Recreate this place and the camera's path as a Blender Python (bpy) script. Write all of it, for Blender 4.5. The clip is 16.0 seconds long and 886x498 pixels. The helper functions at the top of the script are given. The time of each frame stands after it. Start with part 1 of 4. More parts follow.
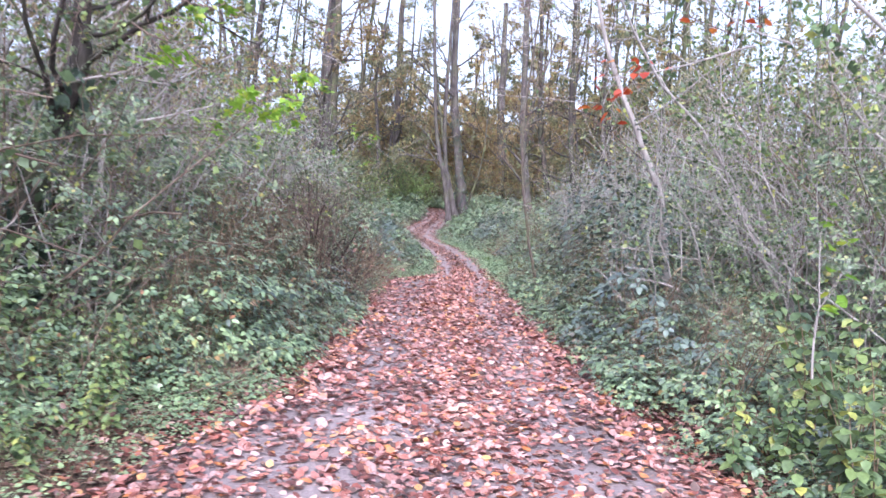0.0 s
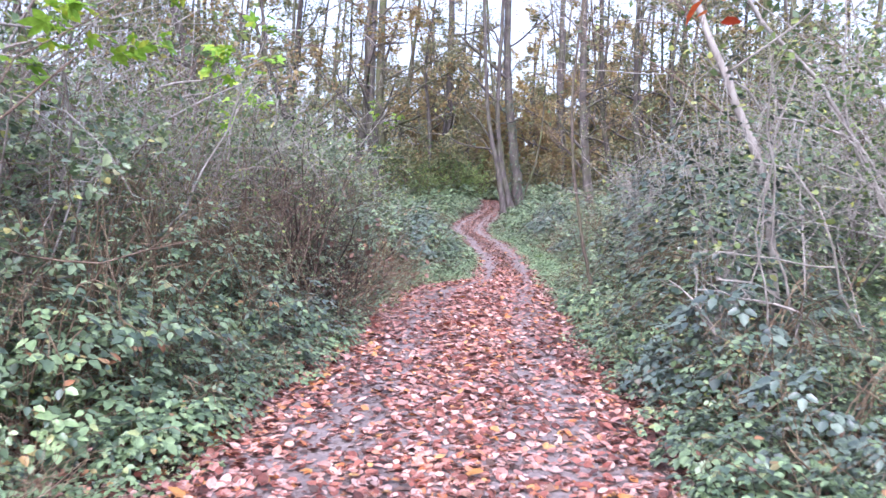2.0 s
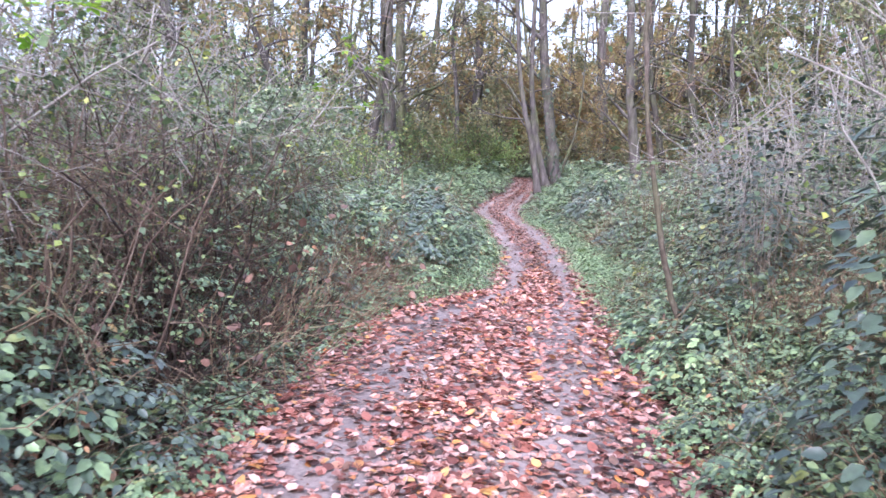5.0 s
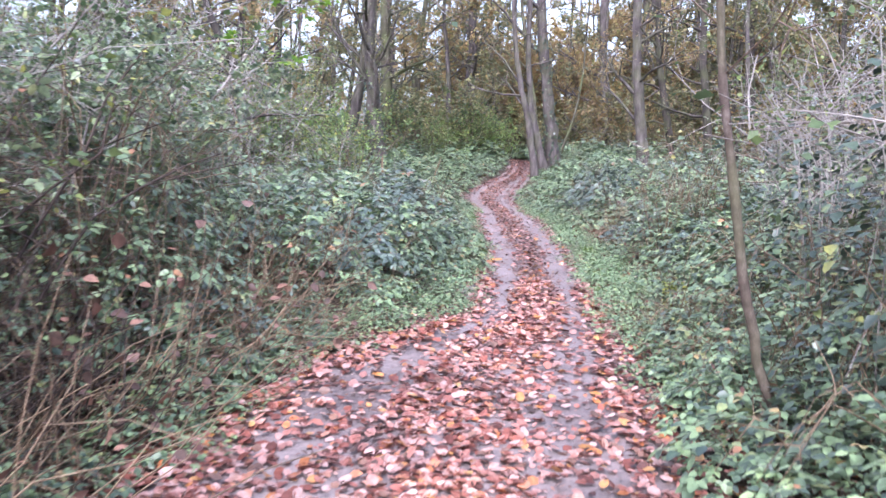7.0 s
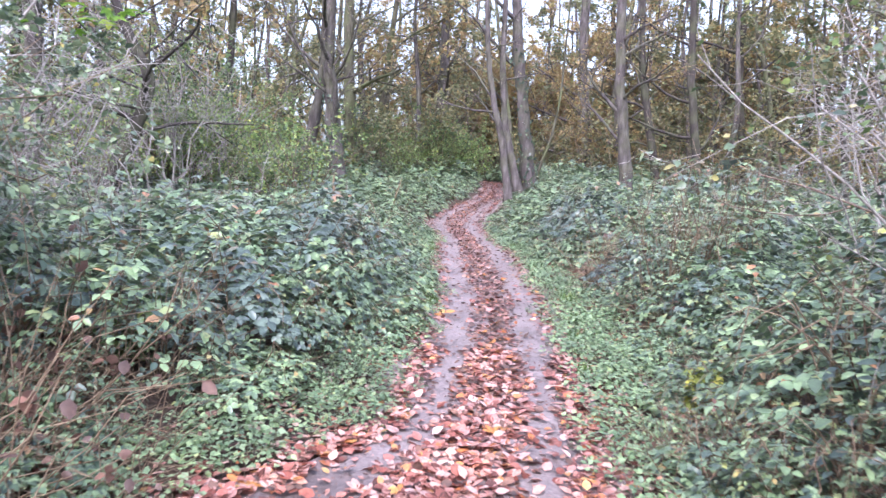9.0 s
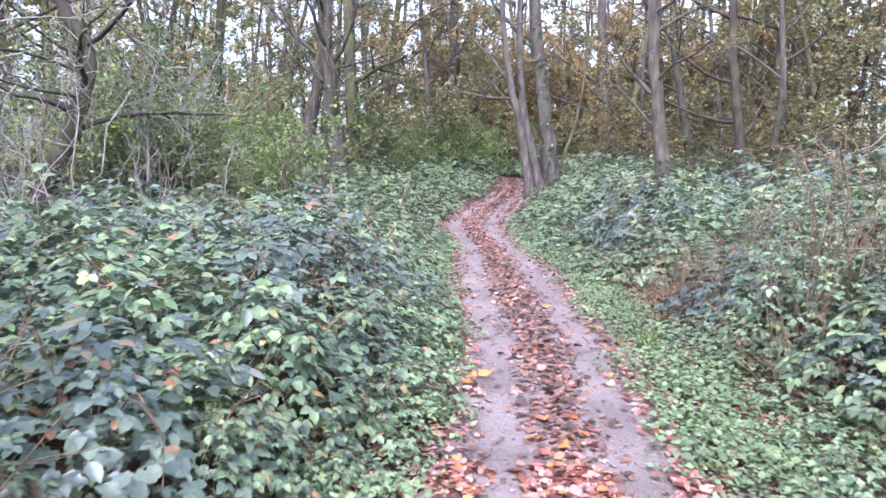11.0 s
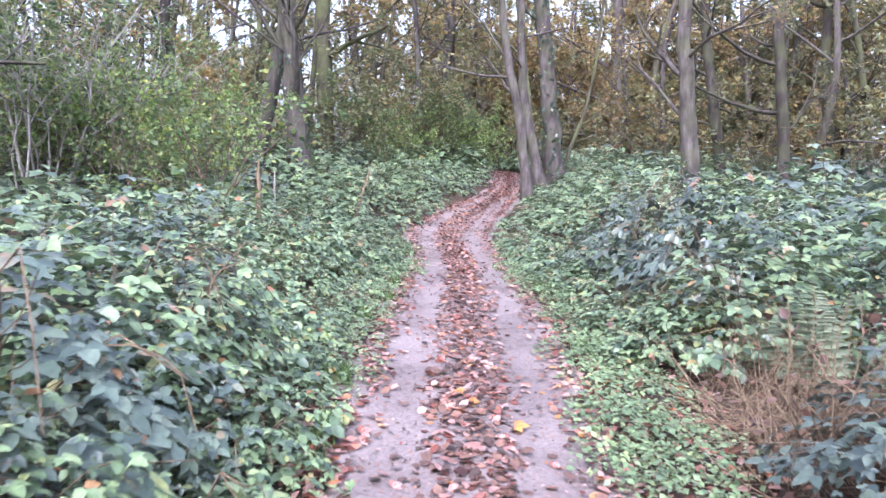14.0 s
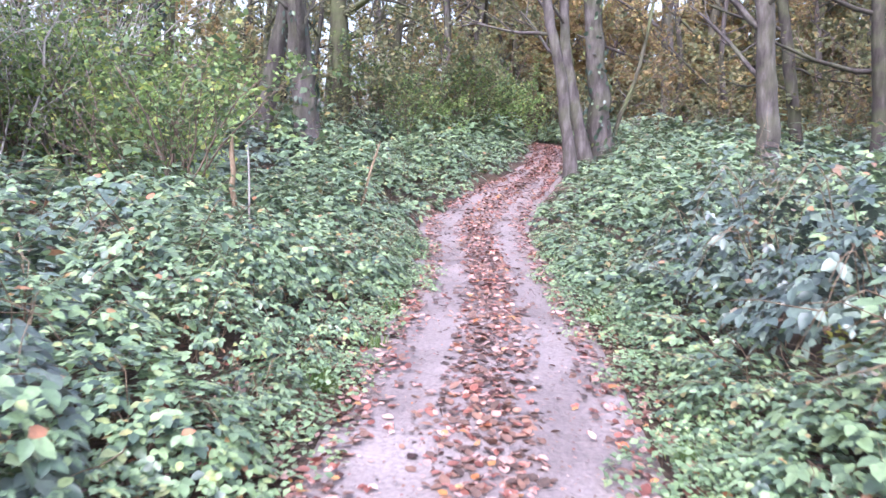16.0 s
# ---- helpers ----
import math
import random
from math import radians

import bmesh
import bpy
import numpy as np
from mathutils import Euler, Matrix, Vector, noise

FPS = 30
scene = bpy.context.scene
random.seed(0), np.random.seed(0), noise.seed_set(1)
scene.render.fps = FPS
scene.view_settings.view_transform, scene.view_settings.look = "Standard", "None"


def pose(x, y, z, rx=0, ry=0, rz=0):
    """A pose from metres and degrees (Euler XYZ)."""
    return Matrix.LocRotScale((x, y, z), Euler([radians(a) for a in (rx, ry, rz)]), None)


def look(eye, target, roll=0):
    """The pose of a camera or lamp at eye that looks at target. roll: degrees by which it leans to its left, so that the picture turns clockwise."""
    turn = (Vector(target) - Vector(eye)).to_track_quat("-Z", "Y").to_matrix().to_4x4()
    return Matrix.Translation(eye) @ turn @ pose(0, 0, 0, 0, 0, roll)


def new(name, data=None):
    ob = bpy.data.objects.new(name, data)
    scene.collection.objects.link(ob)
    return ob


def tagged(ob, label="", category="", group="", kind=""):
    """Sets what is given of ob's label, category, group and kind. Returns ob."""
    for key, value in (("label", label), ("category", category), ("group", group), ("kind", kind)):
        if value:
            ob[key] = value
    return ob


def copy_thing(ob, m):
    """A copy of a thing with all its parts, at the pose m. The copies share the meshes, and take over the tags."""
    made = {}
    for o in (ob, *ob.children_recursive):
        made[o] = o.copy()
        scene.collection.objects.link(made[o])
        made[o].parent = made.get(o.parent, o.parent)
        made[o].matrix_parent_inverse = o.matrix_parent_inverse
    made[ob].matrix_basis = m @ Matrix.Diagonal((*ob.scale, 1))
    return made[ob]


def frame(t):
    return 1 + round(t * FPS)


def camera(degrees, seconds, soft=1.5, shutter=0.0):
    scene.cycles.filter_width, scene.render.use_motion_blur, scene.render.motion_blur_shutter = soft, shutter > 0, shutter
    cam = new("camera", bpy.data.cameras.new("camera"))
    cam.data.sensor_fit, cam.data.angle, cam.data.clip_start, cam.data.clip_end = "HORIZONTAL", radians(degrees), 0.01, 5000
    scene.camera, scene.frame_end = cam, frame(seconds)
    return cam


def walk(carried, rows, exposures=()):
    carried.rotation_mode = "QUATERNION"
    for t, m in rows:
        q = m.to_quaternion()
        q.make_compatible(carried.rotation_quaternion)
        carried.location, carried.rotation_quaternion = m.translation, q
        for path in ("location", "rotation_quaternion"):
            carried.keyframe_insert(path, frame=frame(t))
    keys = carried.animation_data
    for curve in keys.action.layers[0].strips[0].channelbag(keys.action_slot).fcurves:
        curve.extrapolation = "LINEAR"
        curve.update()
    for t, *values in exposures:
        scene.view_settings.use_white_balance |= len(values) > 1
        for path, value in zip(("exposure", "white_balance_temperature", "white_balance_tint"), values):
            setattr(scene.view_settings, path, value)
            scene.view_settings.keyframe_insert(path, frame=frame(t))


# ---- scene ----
cam = camera(59.0, 16.0, soft=1.5, shutter=0.35)
EXPOSURE = 1.92
METRES, EYE, TILT, LEAN, TURN = 21.1, 1.5, 0.0, 0.0, 0.0
ROWS = [
    (0.0, 0.0, 0.0, 0.0, 0.23, -3.37, -3.85),
    (0.5, 0.0081, 0.0314, 0.0, 0.53, -5.33, -3.14),
    (1.0, 0.0122, 0.0628, 0.0003, 3.21, -5.37, -2.95),
    (1.5, 0.0191, 0.0933, -0.0001, 3.47, -3.82, -2.28),
    (2.0, 0.0213, 0.1257, -0.0007, 4.91, -4.17, -2.54),
    (2.5, 0.0229, 0.1575, -0.0015, 5.93, -4.37, -2.89),
    (3.0, 0.0235, 0.19, -0.001, 7.27, -5.31, -0.22),
    (3.5, 0.0227, 0.2221, -0.0008, 6.5, -3.91, -2.24),
    (6.0, 0.0228, 0.3756, -0.0043, 8.58, -7.26, -1.22),
    (6.5, 0.0228, 0.4066, -0.0049, 9.31, -7.28, 0.63),
    (7.0, 0.0222, 0.4376, -0.0029, 7.31, -7.16, -2.28),
    (7.5, 0.026, 0.4684, -0.0007, 5.92, -6.07, -1.9),
    (8.0, 0.026, 0.4973, -0.0017, 5.87, -5.41, -3.0),
    (8.5, 0.0285, 0.5284, -0.0031, 5.63, -5.45, -3.3),
    (11.0, 0.0096, 0.6833, -0.0052, 6.43, -5.83, -1.66),
    (11.5, 0.0082, 0.7141, -0.0048, 6.12, -5.68, -1.93),
    (12.0, 0.012, 0.7455, -0.0055, 6.04, -4.38, -1.87),
    (12.5, 0.0141, 0.7784, -0.0067, 5.93, -5.14, -2.09),
    (13.0, 0.0197, 0.8104, -0.0051, 5.01, -5.49, -2.52),
    (13.5, 0.0214, 0.8408, -0.0052, 6.58, -5.96, -2.07),
    (14.0, 0.0195, 0.8701, -0.005, 6.97, -6.4, -3.24),
    (14.5, 0.0181, 0.9008, -0.0033, 7.14, -6.74, -2.98),
    (15.0, 0.0141, 0.9314, -0.003, 9.33, -8.92, -1.39),
    (15.5, 0.0153, 0.9624, -0.0025, 9.12, -9.03, -1.49),
    (16.0, 0.012, 0.9938, -0.003, 9.64, -8.63, -2.72),
]
walk(cam, [(t, pose(0, 0, EYE, TILT, LEAN, TURN) @ pose(METRES * x, METRES * y, METRES * z, 90 + pitch, roll, yaw)) for t, x, y, z, yaw, pitch, roll in ROWS],
     exposures=[(t, EXPOSURE + e, 5480, 22) for t, e in ((0.0, -0.1), (3.5, -0.02), (7.0, 0.05), (11.0, 0.11), (13.5, 0.14), (16.0, 0.27))])

# ---- world and light: an overcast autumn day ----
world = bpy.data.worlds.new("overcast_sky")
scene.world = world
world.use_nodes = True
wn, wl = world.node_tree.nodes, world.node_tree.links
sky = wn.new("ShaderNodeTexSky")
sky.sky_type = "NISHITA"
sky.sun_disc = False
sky.sun_elevation, sky.sun_rotation = radians(48), radians(200)
sky.air_density, sky.dust_density, sky.ozone_density = 1.0, 4.0, 1.0
soft_sky = wn.new("ShaderNodeHueSaturation")
soft_sky.inputs["Saturation"].default_value = 0.6
wl.new(sky.outputs["Color"], soft_sky.inputs["Color"])
wl.new(soft_sky.outputs["Color"], wn["Background"].inputs["Color"])
wn["Background"].inputs["Strength"].default_value = 0.15
sun_data = bpy.data.lights.new("sun", "SUN")
sun_data.energy, sun_data.angle, sun_data.color = 1.0, radians(40), (1.0, 0.97, 0.94)
sun = new("sun", sun_data)
sun.matrix_world = look((6, -14, 24), (0, 8, 0))


# ---- materials ----
def material(name):
    m = bpy.data.materials.new(name)
    m.use_nodes = True
    return m, m.node_tree.nodes, m.node_tree.links, m.node_tree.nodes["Principled BSDF"]


def ramp_node(nodes, stops, smooth=True):
    r = nodes.new("ShaderNodeValToRGB")
    e = r.color_ramp.elements
    while len(e) < len(stops):
        e.new(0.5)
    for el, (p, c) in zip(e, stops):
        el.position, el.color = p, (*c, 1)
    if not smooth:
        r.color_ramp.interpolation = "CONSTANT"
    return r


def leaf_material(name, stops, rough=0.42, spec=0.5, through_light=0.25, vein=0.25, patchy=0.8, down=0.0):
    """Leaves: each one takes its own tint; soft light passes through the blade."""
    m, n, l, b = material(name)
    geo = n.new("ShaderNodeNewGeometry")
    r = ramp_node(n, stops)
    l.new(geo.outputs["Random Per Island"], r.inputs["Fac"])
    tc = n.new("ShaderNodeTexCoord")
    nz = n.new("ShaderNodeTexNoise")
    nz.inputs["Scale"].default_value, nz.inputs["Detail"].default_value = 45.0, 4.0
    l.new(tc.outputs["Object"], nz.inputs["Vector"])
    patch = ramp_node(n, [(0.3, (1 - vein,) * 3), (0.7, (1 + vein,) * 3)])
    l.new(nz.outputs["Fac"], patch.inputs["Fac"])
    mul = n.new("ShaderNodeMixRGB")
    mul.blend_type = "MULTIPLY"
    mul.inputs["Fac"].default_value = 1.0
    l.new(r.outputs["Color"], mul.inputs["Color1"])
    l.new(patch.outputs["Color"], mul.inputs["Color2"])
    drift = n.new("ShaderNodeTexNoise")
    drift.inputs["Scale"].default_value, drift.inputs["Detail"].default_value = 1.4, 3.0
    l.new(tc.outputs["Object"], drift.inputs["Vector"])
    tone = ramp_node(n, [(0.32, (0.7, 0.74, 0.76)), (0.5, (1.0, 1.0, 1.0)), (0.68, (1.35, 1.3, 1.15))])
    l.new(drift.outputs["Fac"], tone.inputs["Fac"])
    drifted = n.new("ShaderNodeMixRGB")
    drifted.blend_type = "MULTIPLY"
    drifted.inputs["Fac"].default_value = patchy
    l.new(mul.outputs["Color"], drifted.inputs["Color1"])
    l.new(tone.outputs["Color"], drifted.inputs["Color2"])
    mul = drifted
    info = n.new("ShaderNodeObjectInfo")
    hsv = n.new("ShaderNodeHueSaturation")
    mp = n.new("ShaderNodeMapRange")
    mp.inputs["To Min"].default_value, mp.inputs["To Max"].default_value = 0.8, 1.2
    l.new(info.outputs["Random"], mp.inputs["Value"])
    l.new(mp.outputs["Result"], hsv.inputs["Value"])
    l.new(mul.outputs["Color"], hsv.inputs["Color"])
    l.new(hsv.outputs["Color"], b.inputs["Base Color"])
    b.inputs["Roughness"].default_value = rough
    b.inputs["Specular IOR Level"].default_value = spec
    b.inputs["Sheen Weight"].default_value, b.inputs["Sheen Roughness"].default_value = down, 0.45
    tr = n.new("ShaderNodeBsdfTranslucent")
    l.new(hsv.outputs["Color"], tr.inputs["Color"])
    mix = n.new("ShaderNodeMixShader")
    mix.inputs["Fac"].default_value = through_light
    l.new(b.outputs["BSDF"], mix.inputs[1])
    l.new(tr.outputs["BSDF"], mix.inputs[2])
    l.new(mix.outputs["Shader"], n["Material Output"].inputs["Surface"])
    bump = n.new("ShaderNodeBump")
    bump.inputs["Strength"].default_value, bump.inputs["Distance"].default_value = 0.35, 0.004
    l.new(nz.outputs["Fac"], bump.inputs["Height"])
    l.new(bump.outputs["Normal"], b.inputs["Normal"])
    return m


def bark_material(name, stops, scale=9.0, stretch=0.25, bump_depth=0.02, moss=0.0):
    """Bark: long upright fissures, pale patches, and a greenish film where moss is given."""
    m, n, l, b = material(name)
    tc = n.new("ShaderNodeTexCoord")
    mp = n.new("ShaderNodeMapping")
    mp.inputs["Scale"].default_value = (1, 1, stretch)
    l.new(tc.outputs["Object"], mp.inputs["Vector"])
    nz = n.new("ShaderNodeTexNoise")
    nz.inputs["Scale"].default_value, nz.inputs["Detail"].default_value = scale, 8.0
    nz.inputs["Roughness"].default_value = 0.65
    l.new(mp.outputs["Vector"], nz.inputs["Vector"])
    r = ramp_node(n, stops)
    l.new(nz.outputs["Fac"], r.inputs["Fac"])
    big = n.new("ShaderNodeTexNoise")
    big.inputs["Scale"].default_value, big.inputs["Detail"].default_value = 1.6, 4.0
    l.new(tc.outputs["Object"], big.inputs["Vector"])
    mr = ramp_node(n, [(0.45, (0, 0, 0)), (0.62, (1, 1, 1))])
    l.new(big.outputs["Fac"], mr.inputs["Fac"])
    amount = n.new("ShaderNodeMath")
    amount.operation = "MULTIPLY"
    amount.inputs[1].default_value = moss
    l.new(mr.outputs["Color"], amount.inputs[0])
    mix = n.new("ShaderNodeMixRGB")
    mix.inputs["Color2"].default_value = (0.13, 0.15, 0.06, 1)
    l.new(amount.outputs["Value"], mix.inputs["Fac"])
    l.new(r.outputs["Color"], mix.inputs["Color1"])
    l.new(mix.outputs["Color"], b.inputs["Base Color"])
    b.inputs["Roughness"].default_value = 0.85
    b.inputs["Specular IOR Level"].default_value = 0.25
    bump = n.new("ShaderNodeBump")
    bump.inputs["Strength"].default_value, bump.inputs["Distance"].default_value = 0.8, bump_depth
    l.new(nz.outputs["Fac"], bump.inputs["Height"])
    l.new(bump.outputs["Normal"], b.inputs["Normal"])
    return m


def soil_material(name, stops, scale, rough, bump_depth, fine_stops):
    """Earth: broad damp and dry patches under fine grit."""
    m, n, l, b = material(name)
    tc = n.new("ShaderNodeTexCoord")
    broad = n.new("ShaderNodeTexNoise")
    broad.inputs["Scale"].default_value, broad.inputs["Detail"].default_value = scale, 5.0
    fine = n.new("ShaderNodeTexNoise")
    fine.inputs["Scale"].default_value, fine.inputs["Detail"].default_value = scale * 28, 6.0
    for k in (broad, fine):
        l.new(tc.outputs["Object"], k.inputs["Vector"])
    r1, r2 = ramp_node(n, stops), ramp_node(n, fine_stops)
    l.new(broad.outputs["Fac"], r1.inputs["Fac"])
    l.new(fine.outputs["Fac"], r2.inputs["Fac"])
    mul = n.new("ShaderNodeMixRGB")
    mul.blend_type = "MULTIPLY"
    mul.inputs["Fac"].default_value = 1.0
    l.new(r1.outputs["Color"], mul.inputs["Color1"])
    l.new(r2.outputs["Color"], mul.inputs["Color2"])
    l.new(mul.outputs["Color"], b.inputs["Base Color"])
    mp = n.new("ShaderNodeMapRange")
    mp.inputs["From Min"].default_value, mp.inputs["From Max"].default_value = 0.3, 0.7
    mp.inputs["To Min"].default_value, mp.inputs["To Max"].default_value = rough - 0.15, rough + 0.15
    l.new(broad.outputs["Fac"], mp.inputs["Value"])
    l.new(mp.outputs["Result"], b.inputs["Roughness"])
    bump = n.new("ShaderNodeBump")
    bump.inputs["Strength"].default_value, bump.inputs["Distance"].default_value = 0.7, bump_depth
    l.new(fine.outputs["Fac"], bump.inputs["Height"])
    l.new(bump.outputs["Normal"], b.inputs["Normal"])
    return m


MUD = soil_material("damp_mud", [(0.3, (0.14, 0.108, 0.102)), (0.5, (0.225, 0.178, 0.17)), (0.72, (0.29, 0.237, 0.228))], 1.3, 0.55, 0.012,
                    [(0.3, (0.7, 0.7, 0.7)), (0.65, (1.1, 1.1, 1.1))])
SOIL = soil_material("forest_soil", [(0.3, (0.035, 0.024, 0.016)), (0.55, (0.08, 0.05, 0.033)), (0.75, (0.12, 0.085, 0.05))], 1.1, 0.85, 0.03,
                     [(0.3, (0.5, 0.5, 0.5)), (0.7, (1.3, 1.25, 1.2))])
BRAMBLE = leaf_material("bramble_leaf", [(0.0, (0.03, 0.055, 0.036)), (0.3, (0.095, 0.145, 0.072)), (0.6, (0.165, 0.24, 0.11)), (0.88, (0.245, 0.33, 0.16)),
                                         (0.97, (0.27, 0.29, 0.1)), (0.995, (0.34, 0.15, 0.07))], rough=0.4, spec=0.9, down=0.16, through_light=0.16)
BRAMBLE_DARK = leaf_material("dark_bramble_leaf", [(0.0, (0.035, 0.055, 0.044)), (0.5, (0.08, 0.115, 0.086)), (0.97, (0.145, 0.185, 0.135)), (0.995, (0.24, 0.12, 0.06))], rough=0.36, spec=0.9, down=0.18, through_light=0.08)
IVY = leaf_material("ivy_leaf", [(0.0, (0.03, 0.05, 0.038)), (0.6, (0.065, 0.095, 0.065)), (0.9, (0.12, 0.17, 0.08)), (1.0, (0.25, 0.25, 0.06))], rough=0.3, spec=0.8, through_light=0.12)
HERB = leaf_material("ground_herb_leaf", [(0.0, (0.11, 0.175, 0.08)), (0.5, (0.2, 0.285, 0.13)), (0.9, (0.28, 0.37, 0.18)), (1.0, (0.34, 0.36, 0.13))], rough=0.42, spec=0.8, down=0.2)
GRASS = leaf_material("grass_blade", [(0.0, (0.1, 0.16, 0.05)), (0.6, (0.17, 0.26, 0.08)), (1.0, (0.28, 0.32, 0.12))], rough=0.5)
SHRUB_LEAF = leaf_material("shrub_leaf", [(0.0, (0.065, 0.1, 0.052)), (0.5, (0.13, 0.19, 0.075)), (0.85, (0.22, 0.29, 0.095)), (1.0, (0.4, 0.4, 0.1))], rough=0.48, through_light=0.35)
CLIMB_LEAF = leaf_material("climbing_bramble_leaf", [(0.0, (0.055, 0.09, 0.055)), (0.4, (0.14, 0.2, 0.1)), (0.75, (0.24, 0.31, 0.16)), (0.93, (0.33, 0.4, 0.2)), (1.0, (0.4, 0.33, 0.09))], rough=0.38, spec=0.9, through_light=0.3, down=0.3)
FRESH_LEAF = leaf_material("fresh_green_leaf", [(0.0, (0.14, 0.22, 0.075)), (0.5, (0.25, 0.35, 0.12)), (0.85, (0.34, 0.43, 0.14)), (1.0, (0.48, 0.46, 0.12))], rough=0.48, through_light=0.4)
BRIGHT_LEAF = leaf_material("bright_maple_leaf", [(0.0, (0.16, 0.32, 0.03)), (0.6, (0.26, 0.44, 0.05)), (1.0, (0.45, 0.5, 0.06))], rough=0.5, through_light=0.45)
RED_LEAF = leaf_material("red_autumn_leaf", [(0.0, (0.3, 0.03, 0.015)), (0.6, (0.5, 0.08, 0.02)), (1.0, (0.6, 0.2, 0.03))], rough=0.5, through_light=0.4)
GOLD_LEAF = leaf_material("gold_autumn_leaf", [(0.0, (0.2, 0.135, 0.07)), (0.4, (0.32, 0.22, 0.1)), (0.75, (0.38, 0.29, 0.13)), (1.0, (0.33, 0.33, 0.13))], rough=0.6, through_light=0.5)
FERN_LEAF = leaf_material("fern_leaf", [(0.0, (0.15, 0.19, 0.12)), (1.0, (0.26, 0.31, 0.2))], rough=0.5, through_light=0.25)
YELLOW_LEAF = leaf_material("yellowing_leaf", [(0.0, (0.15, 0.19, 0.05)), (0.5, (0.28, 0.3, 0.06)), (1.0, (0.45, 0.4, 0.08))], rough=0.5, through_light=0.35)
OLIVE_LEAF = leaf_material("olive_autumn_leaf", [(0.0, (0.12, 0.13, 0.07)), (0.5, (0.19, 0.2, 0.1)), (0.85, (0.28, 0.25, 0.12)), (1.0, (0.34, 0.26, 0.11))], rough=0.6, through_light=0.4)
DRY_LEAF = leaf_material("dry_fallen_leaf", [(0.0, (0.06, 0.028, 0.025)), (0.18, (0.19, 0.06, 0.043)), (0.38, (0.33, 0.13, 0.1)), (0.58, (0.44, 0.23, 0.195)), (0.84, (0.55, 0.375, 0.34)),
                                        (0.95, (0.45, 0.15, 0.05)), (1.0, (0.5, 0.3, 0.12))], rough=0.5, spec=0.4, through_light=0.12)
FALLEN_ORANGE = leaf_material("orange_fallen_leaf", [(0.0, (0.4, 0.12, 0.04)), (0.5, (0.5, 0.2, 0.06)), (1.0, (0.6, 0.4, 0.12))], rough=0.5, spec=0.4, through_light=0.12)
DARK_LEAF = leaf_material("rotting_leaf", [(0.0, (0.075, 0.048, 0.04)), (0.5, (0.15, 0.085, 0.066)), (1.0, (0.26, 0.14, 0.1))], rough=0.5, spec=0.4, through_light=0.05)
BARK = bark_material("grey_bark", [(0.3, (0.035, 0.028, 0.026)), (0.5, (0.085, 0.07, 0.066)), (0.72, (0.17, 0.148, 0.142))], moss=0.25)
BARK_MOSSY = bark_material("mossy_bark", [(0.3, (0.035, 0.03, 0.022)), (0.5, (0.08, 0.07, 0.05)), (0.72, (0.15, 0.135, 0.1))], moss=0.6)
BARK_DARK = bark_material("dark_bark", [(0.3, (0.022, 0.018, 0.016)), (0.55, (0.055, 0.045, 0.04)), (0.75, (0.11, 0.095, 0.085))], moss=0.3)
SAPLING_BARK = bark_material("sapling_bark", [(0.3, (0.05, 0.036, 0.03)), (0.5, (0.105, 0.08, 0.066)), (0.7, (0.2, 0.165, 0.14))], scale=30.0, stretch=0.5, bump_depth=0.006, moss=0.3)
TWIG = bark_material("grey_twig", [(0.3, (0.18, 0.155, 0.14)), (0.5, (0.3, 0.268, 0.245)), (0.7, (0.46, 0.425, 0.395))], scale=14.0, bump_depth=0.004)
TWIG_BROWN = bark_material("brown_twig", [(0.3, (0.08, 0.055, 0.042)), (0.5, (0.15, 0.105, 0.08)), (0.7, (0.26, 0.2, 0.15))], scale=14.0, bump_depth=0.004)
CANE = bark_material("bramble_cane", [(0.3, (0.10, 0.065, 0.045)), (0.5, (0.18, 0.13, 0.085)), (0.7, (0.3, 0.23, 0.15))], scale=20.0, bump_depth=0.003)
# brown twigs, darkened in colour to stand for shade deep under the shrubs
DARK_TWIG = bark_material("shaded_dark_twig", [(0.3, (0.025, 0.018, 0.015)), (0.5, (0.055, 0.04, 0.033)), (0.7, (0.12, 0.09, 0.072))], scale=14.0, bump_depth=0.004)
DEAD_STEM = bark_material("dead_stem", [(0.3, (0.13, 0.085, 0.055)), (0.5, (0.24, 0.17, 0.11)), (0.7, (0.38, 0.29, 0.2))], scale=20.0, bump_depth=0.003)


# ---- mesh tools ----
rng = np.random.default_rng(7)


def mesh_of(name, verts, faces, mat, smooth=True):
    """A mesh from arrays: verts (n, 3) and faces (m, k), all with k corners."""
    verts, faces = np.asarray(verts, np.float32), np.asarray(faces, np.int32)
    me = bpy.data.meshes.new(name)
    k = faces.shape[1]
    me.vertices.add(len(verts))
    me.vertices.foreach_set("co", verts.ravel())
    me.loops.add(faces.size)
    me.loops.foreach_set("vertex_index", faces.ravel())
    me.polygons.add(len(faces))
    me.polygons.foreach_set("loop_start", np.arange(0, faces.size, k, dtype=np.int32))
    me.polygons.foreach_set("use_smooth", np.full(len(faces), smooth))
    me.materials.append(mat)
    me.update(calc_edges=True)
    return me


def part(name, mesh, parent, label=""):
    ob = new(name, mesh)
    ob.parent = parent
    return tagged(ob, label=label)


def blade(width, fold, droop):
    """One leaf blade, one unit long, folded along its rib: six corners, two quads."""
    w = width / 2
    v = [(0, 0, 0), (w * 0.95, 0.3, fold), (w * 0.75, 0.68, fold - droop * 0.5), (0, 1, -droop), (-w * 0.75, 0.68, fold - droop * 0.5), (-w * 0.95, 0.3, fold)]
    return np.array(v, float), np.array([(0, 1, 2, 3), (0, 3, 4, 5)])


